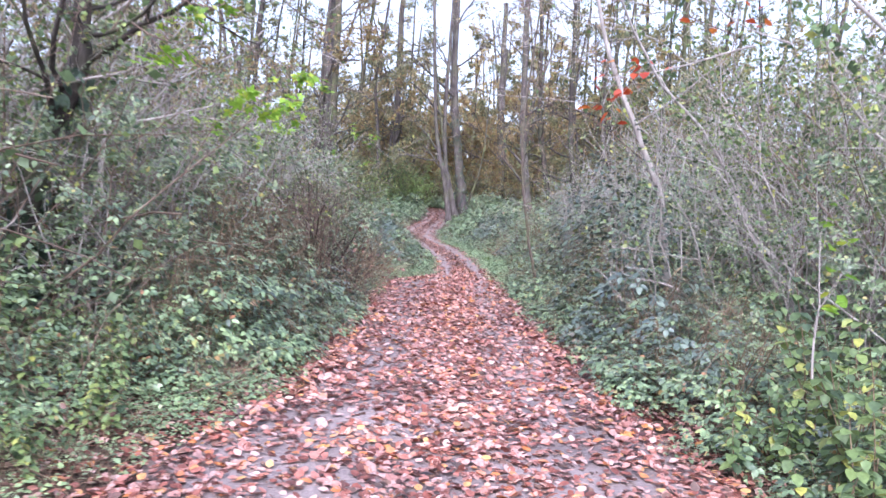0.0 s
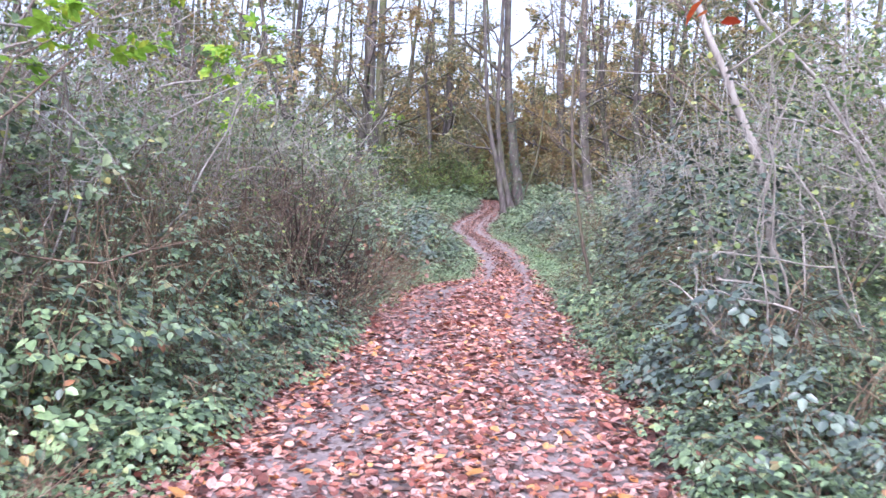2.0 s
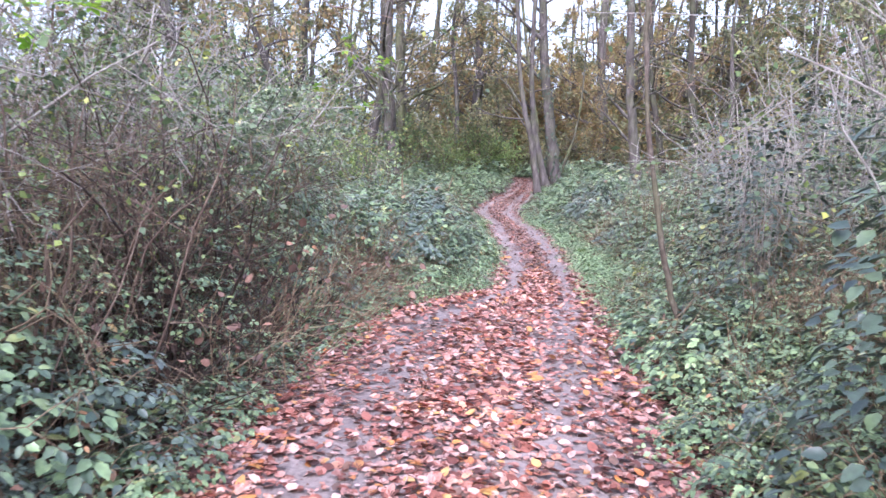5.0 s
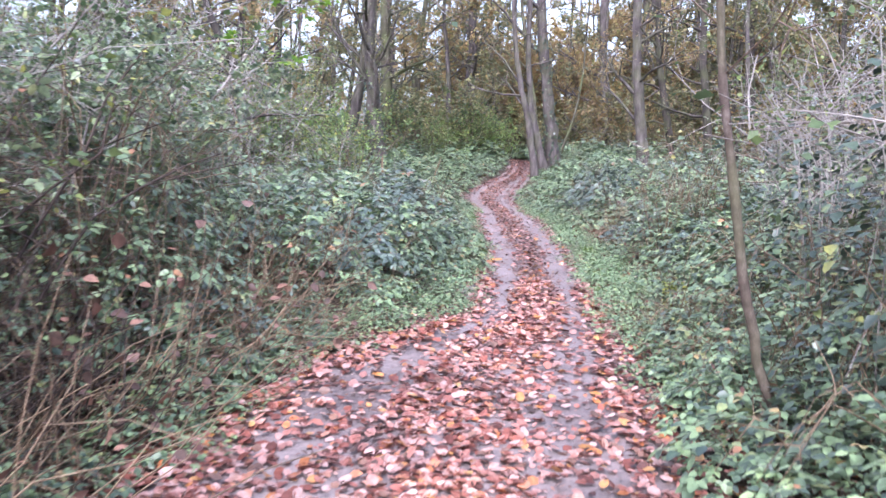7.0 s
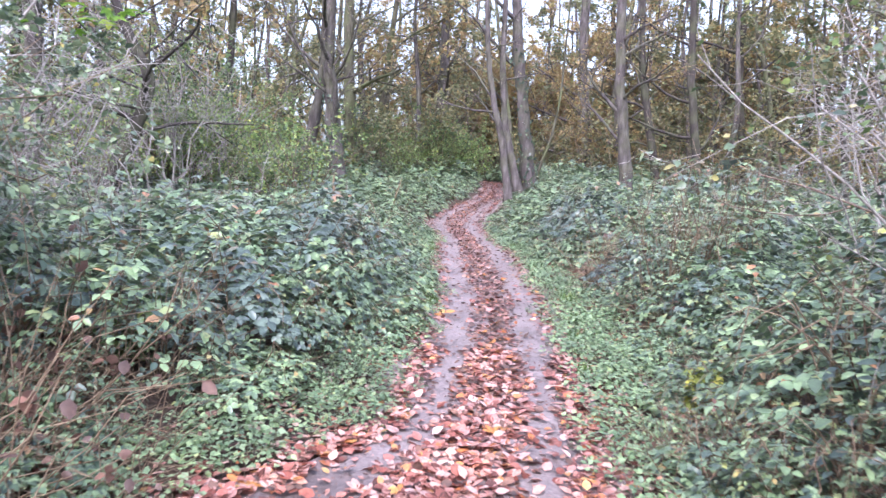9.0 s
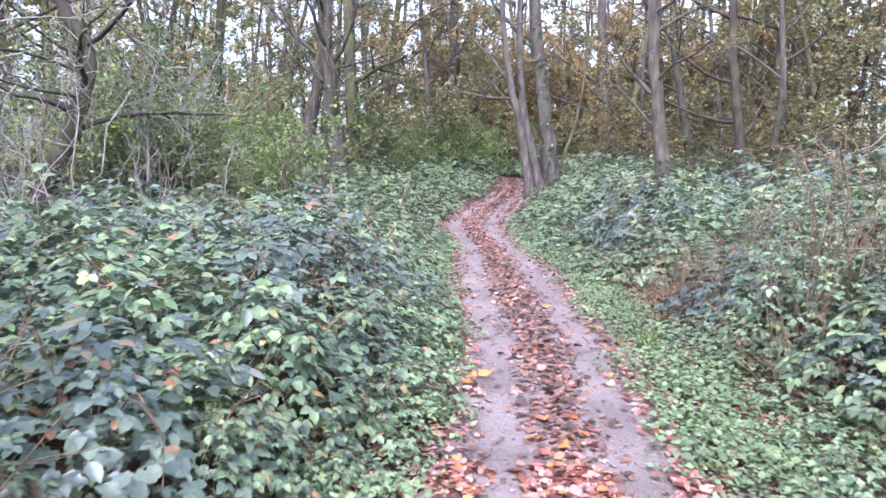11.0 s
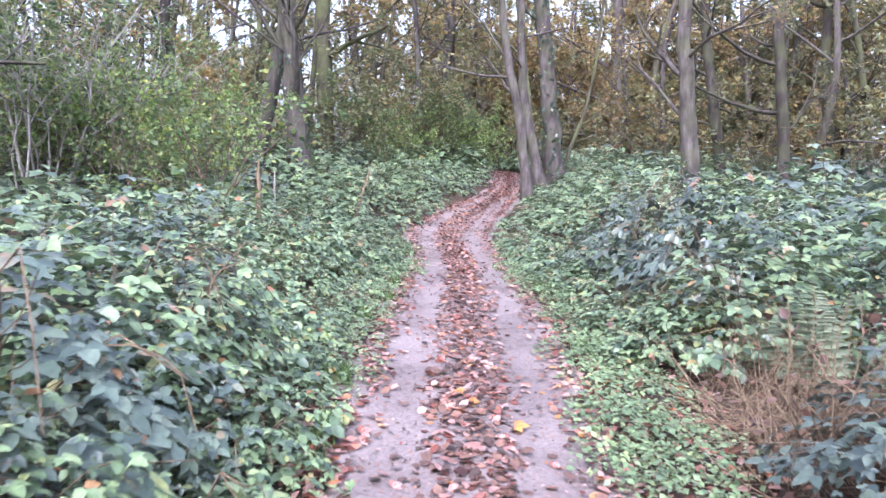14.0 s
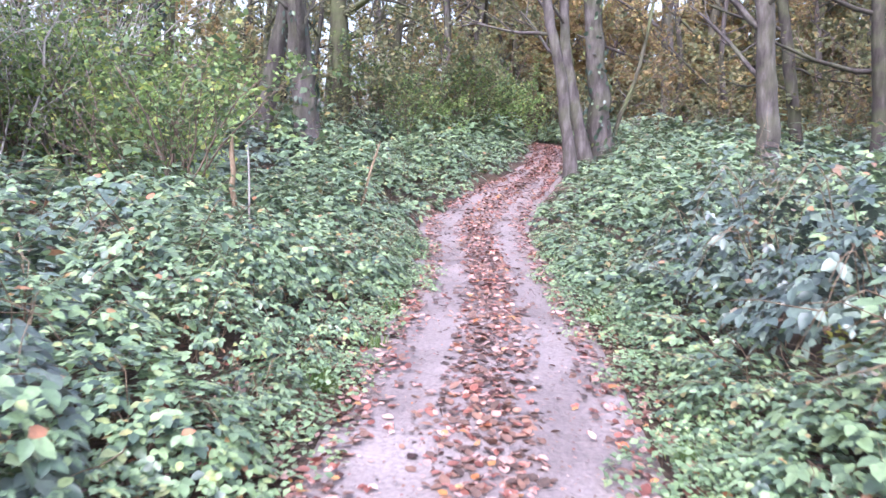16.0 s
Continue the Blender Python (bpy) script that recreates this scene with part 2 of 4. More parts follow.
def turned(v, deg, tilt=0.0):
    a = radians(deg)
    x, y = v[:, 0] * math.cos(a) - v[:, 1] * math.sin(a), v[:, 0] * math.sin(a) + v[:, 1] * math.cos(a)
    return np.stack([x, y, v[:, 2] + tilt * np.hypot(v[:, 0], v[:, 1])], 1)


def bunch(leaves):
    """Several blades, each (verts, faces), joined into one template."""
    vs, fs, n = [], [], 0
    for v, f in leaves:
        vs.append(v), fs.append(f + n)
        n += len(v)
    return np.concatenate(vs), np.concatenate(fs)


def moved(v, d):
    return v + np.array(d)


B0, BF = blade(0.72, 0.07, 0.12)
TRIPLE = bunch([(moved(B0, (0, 0.12, 0)), BF), (turned(B0 * 0.85, 72, -0.05), BF), (turned(B0 * 0.85, -72, -0.05), BF)])
SINGLE = (B0, BF)
D0, DF = np.array([(0, 0, 0), (0.36, 0.45, 0.05), (0, 1, -0.1), (-0.36, 0.45, 0.05)]), np.array([(0, 1, 2, 3)])
DIAMOND = (D0, DF)
N0, NF = blade(0.66, 0.06, 0.14)
TRIPLE_OPEN = bunch([(moved(N0, (0, 0.3, 0)), NF), (turned(moved(N0 * 0.85, (0, 0.12, 0)), 66, -0.06), NF), (turned(moved(N0 * 0.85, (0, 0.12, 0)), -66, -0.06), NF)])
TRIPLE_LOW = bunch([(D0 + np.array([0, 0.12, 0]), DF), (turned(D0 * 0.85, 72, -0.05), DF), (turned(D0 * 0.85, -72, -0.05), DF)])
G0, GF = blade(0.06, 0.01, 0.3)
LOBES = []
for deg, size in ((0, 1.0), (48, 0.85), (-48, 0.85), (100, 0.55), (-100, 0.55)):
    LOBES.append((turned(blade(0.5, 0.03, 0.1)[0] * size, deg), BF))
PALMATE = bunch(LOBES)


def scatter(template, pos, normal, direction, size):
    """The template's copies at pos, facing normal, pointing along direction: arrays for mesh_of."""
    tv, tf = template
    n = normal / np.linalg.norm(normal, axis=1, keepdims=True)
    d = direction - (direction * n).sum(1, keepdims=True) * n
    d /= np.linalg.norm(d, axis=1, keepdims=True) + 1e-9
    x = np.cross(d, n)
    s = np.asarray(size)[:, None, None]
    v = pos[:, None, :] + s * (tv[None, :, :1] * x[:, None] + tv[None, :, 1:2] * d[:, None] + tv[None, :, 2:] * n[:, None])
    f = tf[None] + (np.arange(len(pos)) * len(tv))[:, None, None]
    return v.reshape(-1, 3), f.reshape(-1, tf.shape[1])


def tubes(lines, sides=4):
    """Tapered tubes: each line is (points (n, 3), radii (n,)). Arrays for mesh_of."""
    vs, fs, base = [], [], 0
    ang = np.linspace(0, 2 * math.pi, sides, endpoint=False)
    ca, sa = np.cos(ang), np.sin(ang)
    for p, r in lines:
        p, r = np.asarray(p, float), np.asarray(r, float)
        t = np.gradient(p, axis=0)
        t /= np.linalg.norm(t, axis=1, keepdims=True) + 1e-9
        ref = np.array([1.0, 0, 0]) if abs(t[:, 0]).mean() < 0.8 else np.array([0, 1.0, 0])
        u = np.cross(t, ref)
        u /= np.linalg.norm(u, axis=1, keepdims=True) + 1e-9
        w = np.cross(t, u)
        ring = p[:, None] + r[:, None, None] * (ca[None, :, None] * u[:, None] + sa[None, :, None] * w[:, None])
        vs.append(ring.reshape(-1, 3))
        n = len(p)
        i = np.arange(n - 1)[:, None] * sides + np.arange(sides)[None]
        j = np.arange(n - 1)[:, None] * sides + (np.arange(sides)[None] + 1) % sides
        fs.append((np.stack([i, j, j + sides, i + sides], -1)).reshape(-1, 4) + base)
        base += n * sides
    return np.concatenate(vs), np.concatenate(fs)


def bent(start, way, length, steps, wander, rise=0.0):
    """A crooked line from start along way; rise turns it up (or down) on its way."""
    p, d = [np.array(start, float)], np.array(way, float) / np.linalg.norm(way)
    for _ in range(steps):
        d = d + rng.normal(0, wander, 3) + np.array([0, 0, rise])
        d /= np.linalg.norm(d)
        p.append(p[-1] + d * length / steps)
    return np.array(p)


def branching(start, way, length, radius, depth, kids=4, spread=0.8, wander=0.12, rise=0.03, ratio=0.55, first=0.3, steps=6):
    """A limb and all that branches from it: a list of lines for tubes, and the tips."""
    p = bent(start, way, length, steps, wander, rise)
    lines, tips = [(p, np.linspace(radius, radius * 0.35, len(p)))], [(p[-1], p[-1] - p[-2])]
    if depth > 0:
        for k in range(kids):
            f = first + (1 - first) * (k + rng.random()) / kids
            i = min(int(f * steps), steps - 1)
            at = p[i] + (p[i + 1] - p[i]) * (f * steps - i)
            d = p[i + 1] - p[i]
            d /= np.linalg.norm(d)
            side = rng.normal(0, 1, 3)
            side -= side.dot(d) * d
            side /= np.linalg.norm(side)
            l2, t2 = branching(at, d * (1 - spread * 0.5) + side * spread, length * ratio * (1.15 - 0.5 * f) * rng.uniform(0.75, 1.2), radius * 0.5 * (1.1 - 0.5 * f), depth - 1,
                               kids, spread, wander * 1.2, rise, ratio, 0.2, max(3, steps - 1))
            lines += l2
            tips += t2
    return lines, tips


def along(lines, count, min_r=0.0, max_r=9.0):
    """Random places on thin lines, with the way they run."""
    thin = [p for p, r in lines if min_r <= r[0] <= max_r]
    pos, way = [], []
    for k in rng.integers(0, len(thin), count):
        p = thin[k]
        i = rng.integers(0, len(p) - 1)
        pos.append(p[i] + rng.random() * (p[i + 1] - p[i]))
        way.append(p[i + 1] - p[i])
    return np.array(pos), np.array(way)


def leafage(lines, count, size, template=SINGLE, max_r=0.02, up=0.8, loose=0.03):
    pos, way = along(lines, count, 0, max_r)
    n = rng.normal(0, 0.5, (count, 3)) + np.array([0, 0, up])
    d = way / (np.linalg.norm(way, axis=1, keepdims=True) + 1e-9) + rng.normal(0, 0.8, (count, 3))
    return scatter(template, pos + rng.normal(0, loose, (count, 3)), n, d, size * rng.uniform(0.6, 1.25, count))


# ---- the plan: the path's two edges, and the lie of the land ----
EDGE_Y = np.array([-8, 2, 4.4, 6, 10, 13.3, 14.6, 16, 18.3, 20.8, 24, 26.5, 29, 32.3, 34.5, 36, 38, 40, 42, 46, 55, 90])
EDGE_L = np.array([-1.5, -1.6, -1.5, -1.1, -1.05, -1.15, -0.8, -0.15, -0.14, -0.33, -0.75, -0.96, -1.22, -1.85, -1.68, -1.4, -0.9, -0.8, -0.85, -1.2, -3, -9])
EDGE_R = np.array([1.7, 1.75, 1.7, 1.45, 1.27, 1.22, 1.18, 1.1, 1.0, 0.95, 0.7, 0.45, 0.08, -0.42, -0.38, -0.2, -0.05, 0.05, 0, -0.4, -2, -8])


def left(y):
    return np.interp(y, EDGE_Y, EDGE_L)


def right(y):
    return np.interp(y, EDGE_Y, EDGE_R)


def lie(x, y):
    """The height of the land."""
    u = np.clip((np.asarray(y, float) - 29.5) / 15.5, 0, 1)
    h = 1.1 * u * u * (3 - 2 * u)
    off = np.maximum(np.maximum(left(y) - x, x - right(y)), 0)
    k = np.clip(off / 1.5, 0, 1)
    return h + k * (0.06 + 0.05 * np.sin(x * 1.3 + 1) * np.cos(y * 0.9) + 0.03 * np.sin(x * 3.1 + y * 2.3))


def off_path(x, y):
    return max(left(y) - x, x - right(y))


# ---- ground and path ----
gx = np.concatenate([[-900, -300, -120], np.linspace(-50, -13, 14), np.arange(-12, 12.01, 0.3), np.linspace(13, 50, 14), [120, 300, 900]])
gy = np.concatenate([[-900, -300, -120], np.linspace(-50, -11, 12), np.arange(-10, 50.01, 0.4), np.linspace(52, 110, 20), [200, 400, 900]])
X, Y = np.meshgrid(gx, gy)
V = np.stack([X, Y, lie(X, Y) - 0.03], -1).reshape(-1, 3)
ii = (np.arange(len(gy) - 1)[:, None] * len(gx) + np.arange(len(gx) - 1)[None]).ravel()
ground = new("ground", mesh_of("ground", V, np.stack([ii, ii + 1, ii + 1 + len(gx), ii + len(gx)], 1), SOIL))
tagged(ground, "dark brown woodland soil under brambles and leaf litter", "ground", kind="structure")

py = np.arange(-8, 52.01, 0.12)
pu = np.linspace(0, 1, 33)
PU, PY = np.meshgrid(pu, py)
wob = 0.07 * np.sin(PY * 2.1) + 0.05 * np.sin(PY * 5.3 + 1)
PX = left(PY) - 0.12 + wob * (1 - PU) + PU * (right(PY) - left(PY) + 0.24)
rut = -0.018 * (np.exp(-((PU - 0.24) / 0.11) ** 2) + np.exp(-((PU - 0.76) / 0.11) ** 2))
edge = -0.07 * np.clip((np.abs(PU - 0.5) - 0.42) / 0.08, 0, 1) ** 1.5
rough_bits = 0.006 * np.sin(PX * 17 + PY * 9) * np.sin(PY * 13 - PX * 5) + 0.004 * np.sin(PX * 31 + PY * 23)
PZ = np.asarray(lie(0.5 * (left(PY) + right(PY)), PY)) + 0.012 + rut + edge + rough_bits
V = np.stack([PX, PY, PZ], -1).reshape(-1, 3)
ii = (np.arange(len(py) - 1)[:, None] * len(pu) + np.arange(len(pu) - 1)[None]).ravel()
path_ob = new("path", mesh_of("path", V, np.stack([ii, ii + 1, ii + 1 + len(pu), ii + len(pu)], 1), MUD))
tagged(path_ob, "trodden damp mud footpath with two shallow ruts", "path", kind="structure")


def path_z(x, y):
    u = (x - left(y)) / (right(y) - left(y))
    return lie(0.5 * (left(y) + right(y)), y) + 0.014 - 0.018 * (np.exp(-((u - 0.24) / 0.11) ** 2) + np.exp(-((u - 0.76) / 0.11) ** 2))


# ---- plants: one builder for each kind; alike plants share their meshes ----
def mound(radius, height, count, hollow, skirt=0.02):
    """Places, facings and ways for leaves in the skin of a lumpy mound."""
    r = radius * np.sqrt(rng.random(count))
    a = rng.uniform(0, 2 * math.pi, count)
    ph = rng.uniform(0, 6.28, 3)
    lump = 1 + 0.18 * np.sin(3 * a + ph[0]) + 0.14 * np.sin(r / radius * 7 + ph[1]) + 0.1 * np.sin(5 * a + ph[2])
    top = height * np.sqrt(np.clip(1 - (r / radius) ** 2.2, skirt, 1)) * lump
    z = np.maximum(top * (1 - hollow * rng.random(count) ** 1.6), 0.04)
    outw = np.stack([np.cos(a), np.sin(a), np.zeros(count)], 1)
    n = outw * (0.12 + 0.5 * (r / radius) ** 2)[:, None] + np.array([0, 0, 1.0]) + rng.normal(0, 0.22, (count, 3))
    d = outw + rng.normal(0, 0.7, (count, 3)) + np.array([0, 0, -0.25])
    return np.stack([r * np.cos(a), r * np.sin(a), z], 1), n, d


def arching(canes, radius, height, thick=0.006):
    """Arching bramble canes with short side shoots."""
    lines = []
    for k in range(canes):
        a = rng.uniform(0, 2 * math.pi)
        out = np.array([math.cos(a), math.sin(a), 0])
        s = np.linspace(0, 1, 7)[:, None]
        reach, top = radius * rng.uniform(0.6, 1.15), height * rng.uniform(0.75, 1.15)
        p = out * (s * reach + rng.uniform(-0.2, 0.2) * radius * (1 - s)) + np.array([0, 0, 1]) * (top * np.sin(s * math.pi * rng.uniform(0.6, 0.92)))
        p += rng.normal(0, 0.02, p.shape)
        p[0, 2] = -0.03
        lines.append((p, np.linspace(thick, thick * 0.35, 7)))
        i = rng.integers(2, 6)
        q = bent(p[i], out * 0.4 + rng.normal(0, 0.6, 3) + np.array([0, 0, 0.4]), height * 0.4, 3, 0.2, -0.08)
        lines.append((q, np.linspace(thick * 0.6, thick * 0.3, len(q))))
    return lines


def bramble(name, label, radius, height, count, leaf, mat, canes=9, template=TRIPLE, cane_mat=None, hollow=0.5, skirt=0.14):
    """A bramble mound: arching canes under a skin of three-part leaves."""
    root = tagged(new(name), label, "bramble", "brambles beside the path")
    tagged(part("cane_tangle", mesh_of("cane_tangle", *tubes(arching(canes, radius, height), 3), cane_mat or CANE), root), kind="stuff")
    tagged(part("foliage", mesh_of("foliage", *scatter(template, *mound(radius, height, count, hollow, skirt), leaf * rng.uniform(0.45, 1.35, count)), mat), root), kind="stuff")
    return root


def undergrowth(name, label, places, per, leaf, mat, template=TRIPLE_LOW):
    """Countless brambles farther from the path, as one growth: places are (x, y, radius, height)."""
    pos, nor, way, size, lines = [], [], [], [], []
    for x, y, r, h in places:
        k = max(20, int(per * r * r * 3.14))
        p, n, d = mound(r, h, k, 0.45, 0.12)
        foot = np.array([x, y, float(lie(x, y)) - 0.02])
        pos.append(p + foot), nor.append(n), way.append(d)
        size.append(leaf * rng.uniform(0.6, 1.3, k) * rng.uniform(0.85, 1.2))
        if rng.random() < 0.3:
            lines += [(q + foot, w) for q, w in arching(2, r, h * 1.15)]
    root = tagged(new(name), label, "bramble", kind="stuff")
    part("foliage", mesh_of("foliage", *scatter(template, np.concatenate(pos), np.concatenate(nor), np.concatenate(way), np.concatenate(size)), mat), root)
    part("cane_tangle", mesh_of("cane_tangle", *tubes(lines, 3), CANE), root)
    return root


def herb(name, label, radius, count, leaf, mat, height=0.16):
    """A low patch of small-leaved ground herbs."""
    root = tagged(new(name), label, "ground cover", "low herbs along the path")
    r, a = radius * np.sqrt(rng.random(count)), rng.uniform(0, 2 * math.pi, count)
    z = height * (1 - (r / radius) ** 2 * 0.7) * rng.uniform(0.25, 1.0, count) + 0.015
    pos = np.stack([r * np.cos(a), r * np.sin(a), z], 1)
    n = rng.normal(0, 0.3, (count, 3)) + np.array([0, 0, 1])
    stems = [(np.array([(x * 0.92, y * 0.92, -0.02), (x, y, h)]), np.array([0.002, 0.001])) for x, y, h in pos[:: 12]]
    tagged(part("fine_growth", mesh_of("fine_growth", *tubes(stems, 3), CANE), root), kind="stuff")
    tagged(part("foliage", mesh_of("foliage", *scatter(DIAMOND, pos, n, rng.normal(0, 1, (count, 3)), leaf * rng.uniform(0.6, 1.3, count)), mat), root), kind="stuff")
    return root


def nettle(name, label, stems, height, leaf, mat, category="nettle"):
    """Upright leafy stems with paired leaves in tiers."""
    root = tagged(new(name), label, category, "tall herbs beside the path")
    pos, way, nor, size = [], [], [], []
    for k in range(stems):
        o = np.array([*rng.normal(0, 0.16, 2), -0.03])
        h = height * rng.uniform(0.55, 1.1)
        p = bent(o, np.array([*rng.normal(0, 0.18, 2), 1]), h, 6, 0.05)
        part("stem", mesh_of("stem", *tubes([(p, np.linspace(0.005, 0.002, 7))], 4), CANE), root)
        for tier in np.arange(0.25, 1.0, 0.09):
            i = min(int(tier * 6), 5)
            at = p[i] + (p[i + 1] - p[i]) * (tier * 6 - i)
            a = rng.uniform(0, 6.28)
            for b in (a, a + math.pi, a + 1.57):
                pos.append(at), way.append((math.cos(b), math.sin(b), -0.15)), nor.append((math.cos(b) * 0.35, math.sin(b) * 0.35, 1))
                size.append(leaf * (1.2 - 0.6 * tier) * rng.uniform(0.8, 1.2))
    tagged(part("foliage", mesh_of("foliage", *scatter(SINGLE, np.array(pos), np.array(nor) + rng.normal(0, 0.2, (len(pos), 3)), np.array(way), np.array(size)), mat), root), kind="stuff")
    return root


def dead_stems(name, label, radius, height, count, mat):
    """A tangled heap of dead, arching stalks."""
    root = tagged(new(name), label, "dead stems", "dead stems beside the path")
    lines = []
    for k in range(count):
        a = rng.uniform(0, 6.28)
        o = np.array([radius * math.sqrt(rng.random()) * math.cos(a), radius * math.sqrt(rng.random()) * math.sin(a), -0.02])
        p = bent(o, np.array([*rng.normal(0, 0.75, 2), 1]), height * rng.uniform(0.5, 1.3), 4, 0.36, -0.1)
        p[:, 2] = np.maximum(p[:, 2], -0.02)
        lines.append((p, np.linspace(0.004, 0.0015, 5)))
    tagged(part("stalk_tangle", mesh_of("stalk_tangle", *tubes(lines, 3), mat), root), kind="stuff")
    n = 60
    pos, way = along(lines, n)
    tagged(part("withered_foliage", mesh_of("withered_foliage", *scatter(SINGLE, pos, rng.normal(0, 1, (n, 3)), way + rng.normal(0, 0.1, (n, 3)), rng.uniform(0.03, 0.07, n)), DARK_LEAF), root), kind="stuff")
    return root


def shrub(name, label, height, stems, leaves, leaf, twig_mat, leaf_mat, depth=3, kids=3, spread=0.6, radius=0.018, lean=0.3, template=None, category="shrub", base=0.3, leaf_from=0.02, wander=0.19):
    """A many-stemmed shrub: crooked stems, fine twigs and thin foliage."""
    root = tagged(new(name), label, category)
    lines, fine = [], []
    for _ in range(stems):
        a = rng.uniform(0, 2 * math.pi)
        o = np.array([math.cos(a), math.sin(a), 0])
        l2, _t = branching(o * base * rng.random() + np.array([0, 0, -0.05]), o * lean * rng.uniform(0.2, 1.4) + np.array([0, 0, 1]), height * rng.uniform(0.65, 1.05), radius * rng.uniform(0.6, 1.2), depth, kids, spread, wander, 0.02, 0.52, 0.15, 7)
        part("stem", mesh_of("stem", *tubes([q for q in l2 if q[1][0] > 0.006], 4), twig_mat), root)
        lines += l2
        fine += [q for q in l2 if q[1][0] <= 0.006]
    if fine:
        tagged(part("fine_twig", mesh_of("fine_twig", *tubes([(p[::2] if len(p) > 4 else p, (r[::2] if len(p) > 4 else r).clip(0.0018)) for p, r in fine], 3), twig_mat), root), kind="stuff")
    if leaves:
        tagged(part("foliage", mesh_of("foliage", *leafage(lines, leaves, leaf, template or DIAMOND, leaf_from), leaf_mat), root), kind="stuff")
    return root


def trunk_tree(name, label, points, r0, r1, bark, limbs=7, limb_from=0.45, limb_len=3.0, leaves=0, leaf=0.08, leaf_mat=None, ivy=0.0, sides=12, depth=2, limb_rise=0.04, kids=4, category="tree", twig_mat=None, limb_thick=1.0, knots=0.07):
    """A tree along the given trunk line, with flared foot, limbs, twigs and a thin crown."""
    root = tagged(new(name), label, category)
    pts = np.array(points, float)
    base = pts[0].copy()
    root.location = base
    pts -= base
    s = np.linspace(0, len(pts) - 1, 26)
    p = np.stack([np.interp(s, np.arange(len(pts)), pts[:, k]) for k in range(3)], 1)
    for _ in range(3):
        p[1:-1] = (p[:-2] + 2 * p[1:-1] + p[2:]) / 4
    p[1:-1] += rng.normal(0, r0 * knots, (24, 3)) * np.array([1, 1, 0])
    p[0, 2] -= 0.12
    f = np.linspace(0, 1, 26)
    rad = (r0 + (r1 - r0) * f) * (1 + knots * 0.5 * rng.normal(0, 1, 26).clip(-1.5, 2.5))
    rad = rad * (1 + 0.55 * np.exp(-p[:, 2].clip(0) / (r0 * 2.2)))
    v, q = tubes([(p, rad)], sides)
    a = np.arctan2(v[:, 1] - np.repeat(p[:, 1], sides), v[:, 0] - np.repeat(p[:, 0], sides))
    bulge = 1 + 0.06 * np.sin(3 * a + v[:, 2] * 0.8) + 0.04 * np.sin(5 * a - v[:, 2] * 1.7)
    c = np.repeat(p, sides, 0)
    v = c + (v - c) * bulge[:, None]
    part("trunk", mesh_of("trunk", v, q, bark), root)
    lines, small = [], []
    for k in range(limbs):
        g = limb_from + (1 - limb_from) * (k + rng.random()) / limbs
        at = np.array([np.interp(g, f, p[:, j]) for j in range(3)])
        ang = rng.uniform(0, 2 * math.pi)
        rr = np.interp(g, f, rad)
        l2, _t = branching(at, (math.cos(ang), math.sin(ang), rng.uniform(0.1, 0.9)), limb_len * rng.uniform(0.6, 1.2) * (1.15 - 0.5 * g), rr * limb_thick * rng.uniform(0.25, 0.5), depth, kids, 0.75, 0.13, limb_rise, 0.5)
        cut = 0.012
        big = [x for x in l2 if x[1][0] > cut]
        if big:
            part("limb", mesh_of("limb", *tubes(big, 4), bark), root)
        small += [(x[0][::2], x[1][::2].clip(0.004)) for x in l2 if x[1][0] <= cut]
        lines += l2
    if small:
        tagged(part("fine_twig", mesh_of("fine_twig", *tubes(small, 3), twig_mat or TWIG_BROWN), root), kind="stuff")
    if leaves:
        tagged(part("crown", mesh_of("crown", *leafage(lines, leaves, leaf, DIAMOND, 0.03, 0.7, 0.12), leaf_mat), root), kind="stuff")
    if ivy > 0:
        n = int(ivy * 700)
        g = rng.random(n) ** 1.3 * 0.55
        ang = rng.uniform(0, 2 * math.pi, n)
        c = np.stack([np.interp(g, f, p[:, j]) for j in range(3)], 1)
        o = np.stack([np.cos(ang), np.sin(ang), np.zeros(n)], 1)
        pos = c + o * (np.interp(g, f, rad)[:, None] + rng.uniform(0.02, 0.14, (n, 1)))
        tagged(part("ivy", mesh_of("ivy", *scatter(SINGLE, pos, o + rng.normal(0, 0.4, (n, 3)), np.array([0, 0, -1.0]) + rng.normal(0, 0.4, (n, 3)), rng.uniform(0.08, 0.16, n)), IVY), root, "dark green climbing ivy"), kind="stuff")
    return root


def bough(name, label, start, way, length, radius, leaves, leaf, leaf_mat, twig_mat, template, depth=2, rise=0.0, category="branch", wander=0.1):
    """A single branch that reaches out over the path, with its leaves."""
    root = tagged(new(name), label, category)
    root.location = start
    l2, _t = branching((0, 0, 0), way, length, radius, depth, 4, 0.6, wander, rise, 0.45, 0.25, 8)
    kept = []
    for p, r in l2:
        w = p + np.array(start)
        bad = [i for i in range(len(p)) if w[i, 2] < (3.4 if rise and length > 2.5 else 2.1) and off_path(w[i, 0], w[i, 1]) < (1.3 if length > 2.5 else -0.15)]
        k = bad[0] if bad else len(p)
        if k >= 2:
            kept.append((p[:k], r[:k]))
    l2 = kept
    part("branch", mesh_of("branch", *tubes(l2[:1], 6), twig_mat), root)
    if len(l2) > 1:
        tagged(part("fine_twig", mesh_of("fine_twig", *tubes([(p, r.clip(0.0015)) for p, r in l2[1:]], 3), twig_mat), root), kind="stuff")
    if leaves:
        tagged(part("foliage", mesh_of("foliage", *leafage(l2[1:] or l2, leaves, leaf, template, 9, 1.1, 0.03), leaf_mat), root), kind="stuff")
    return root


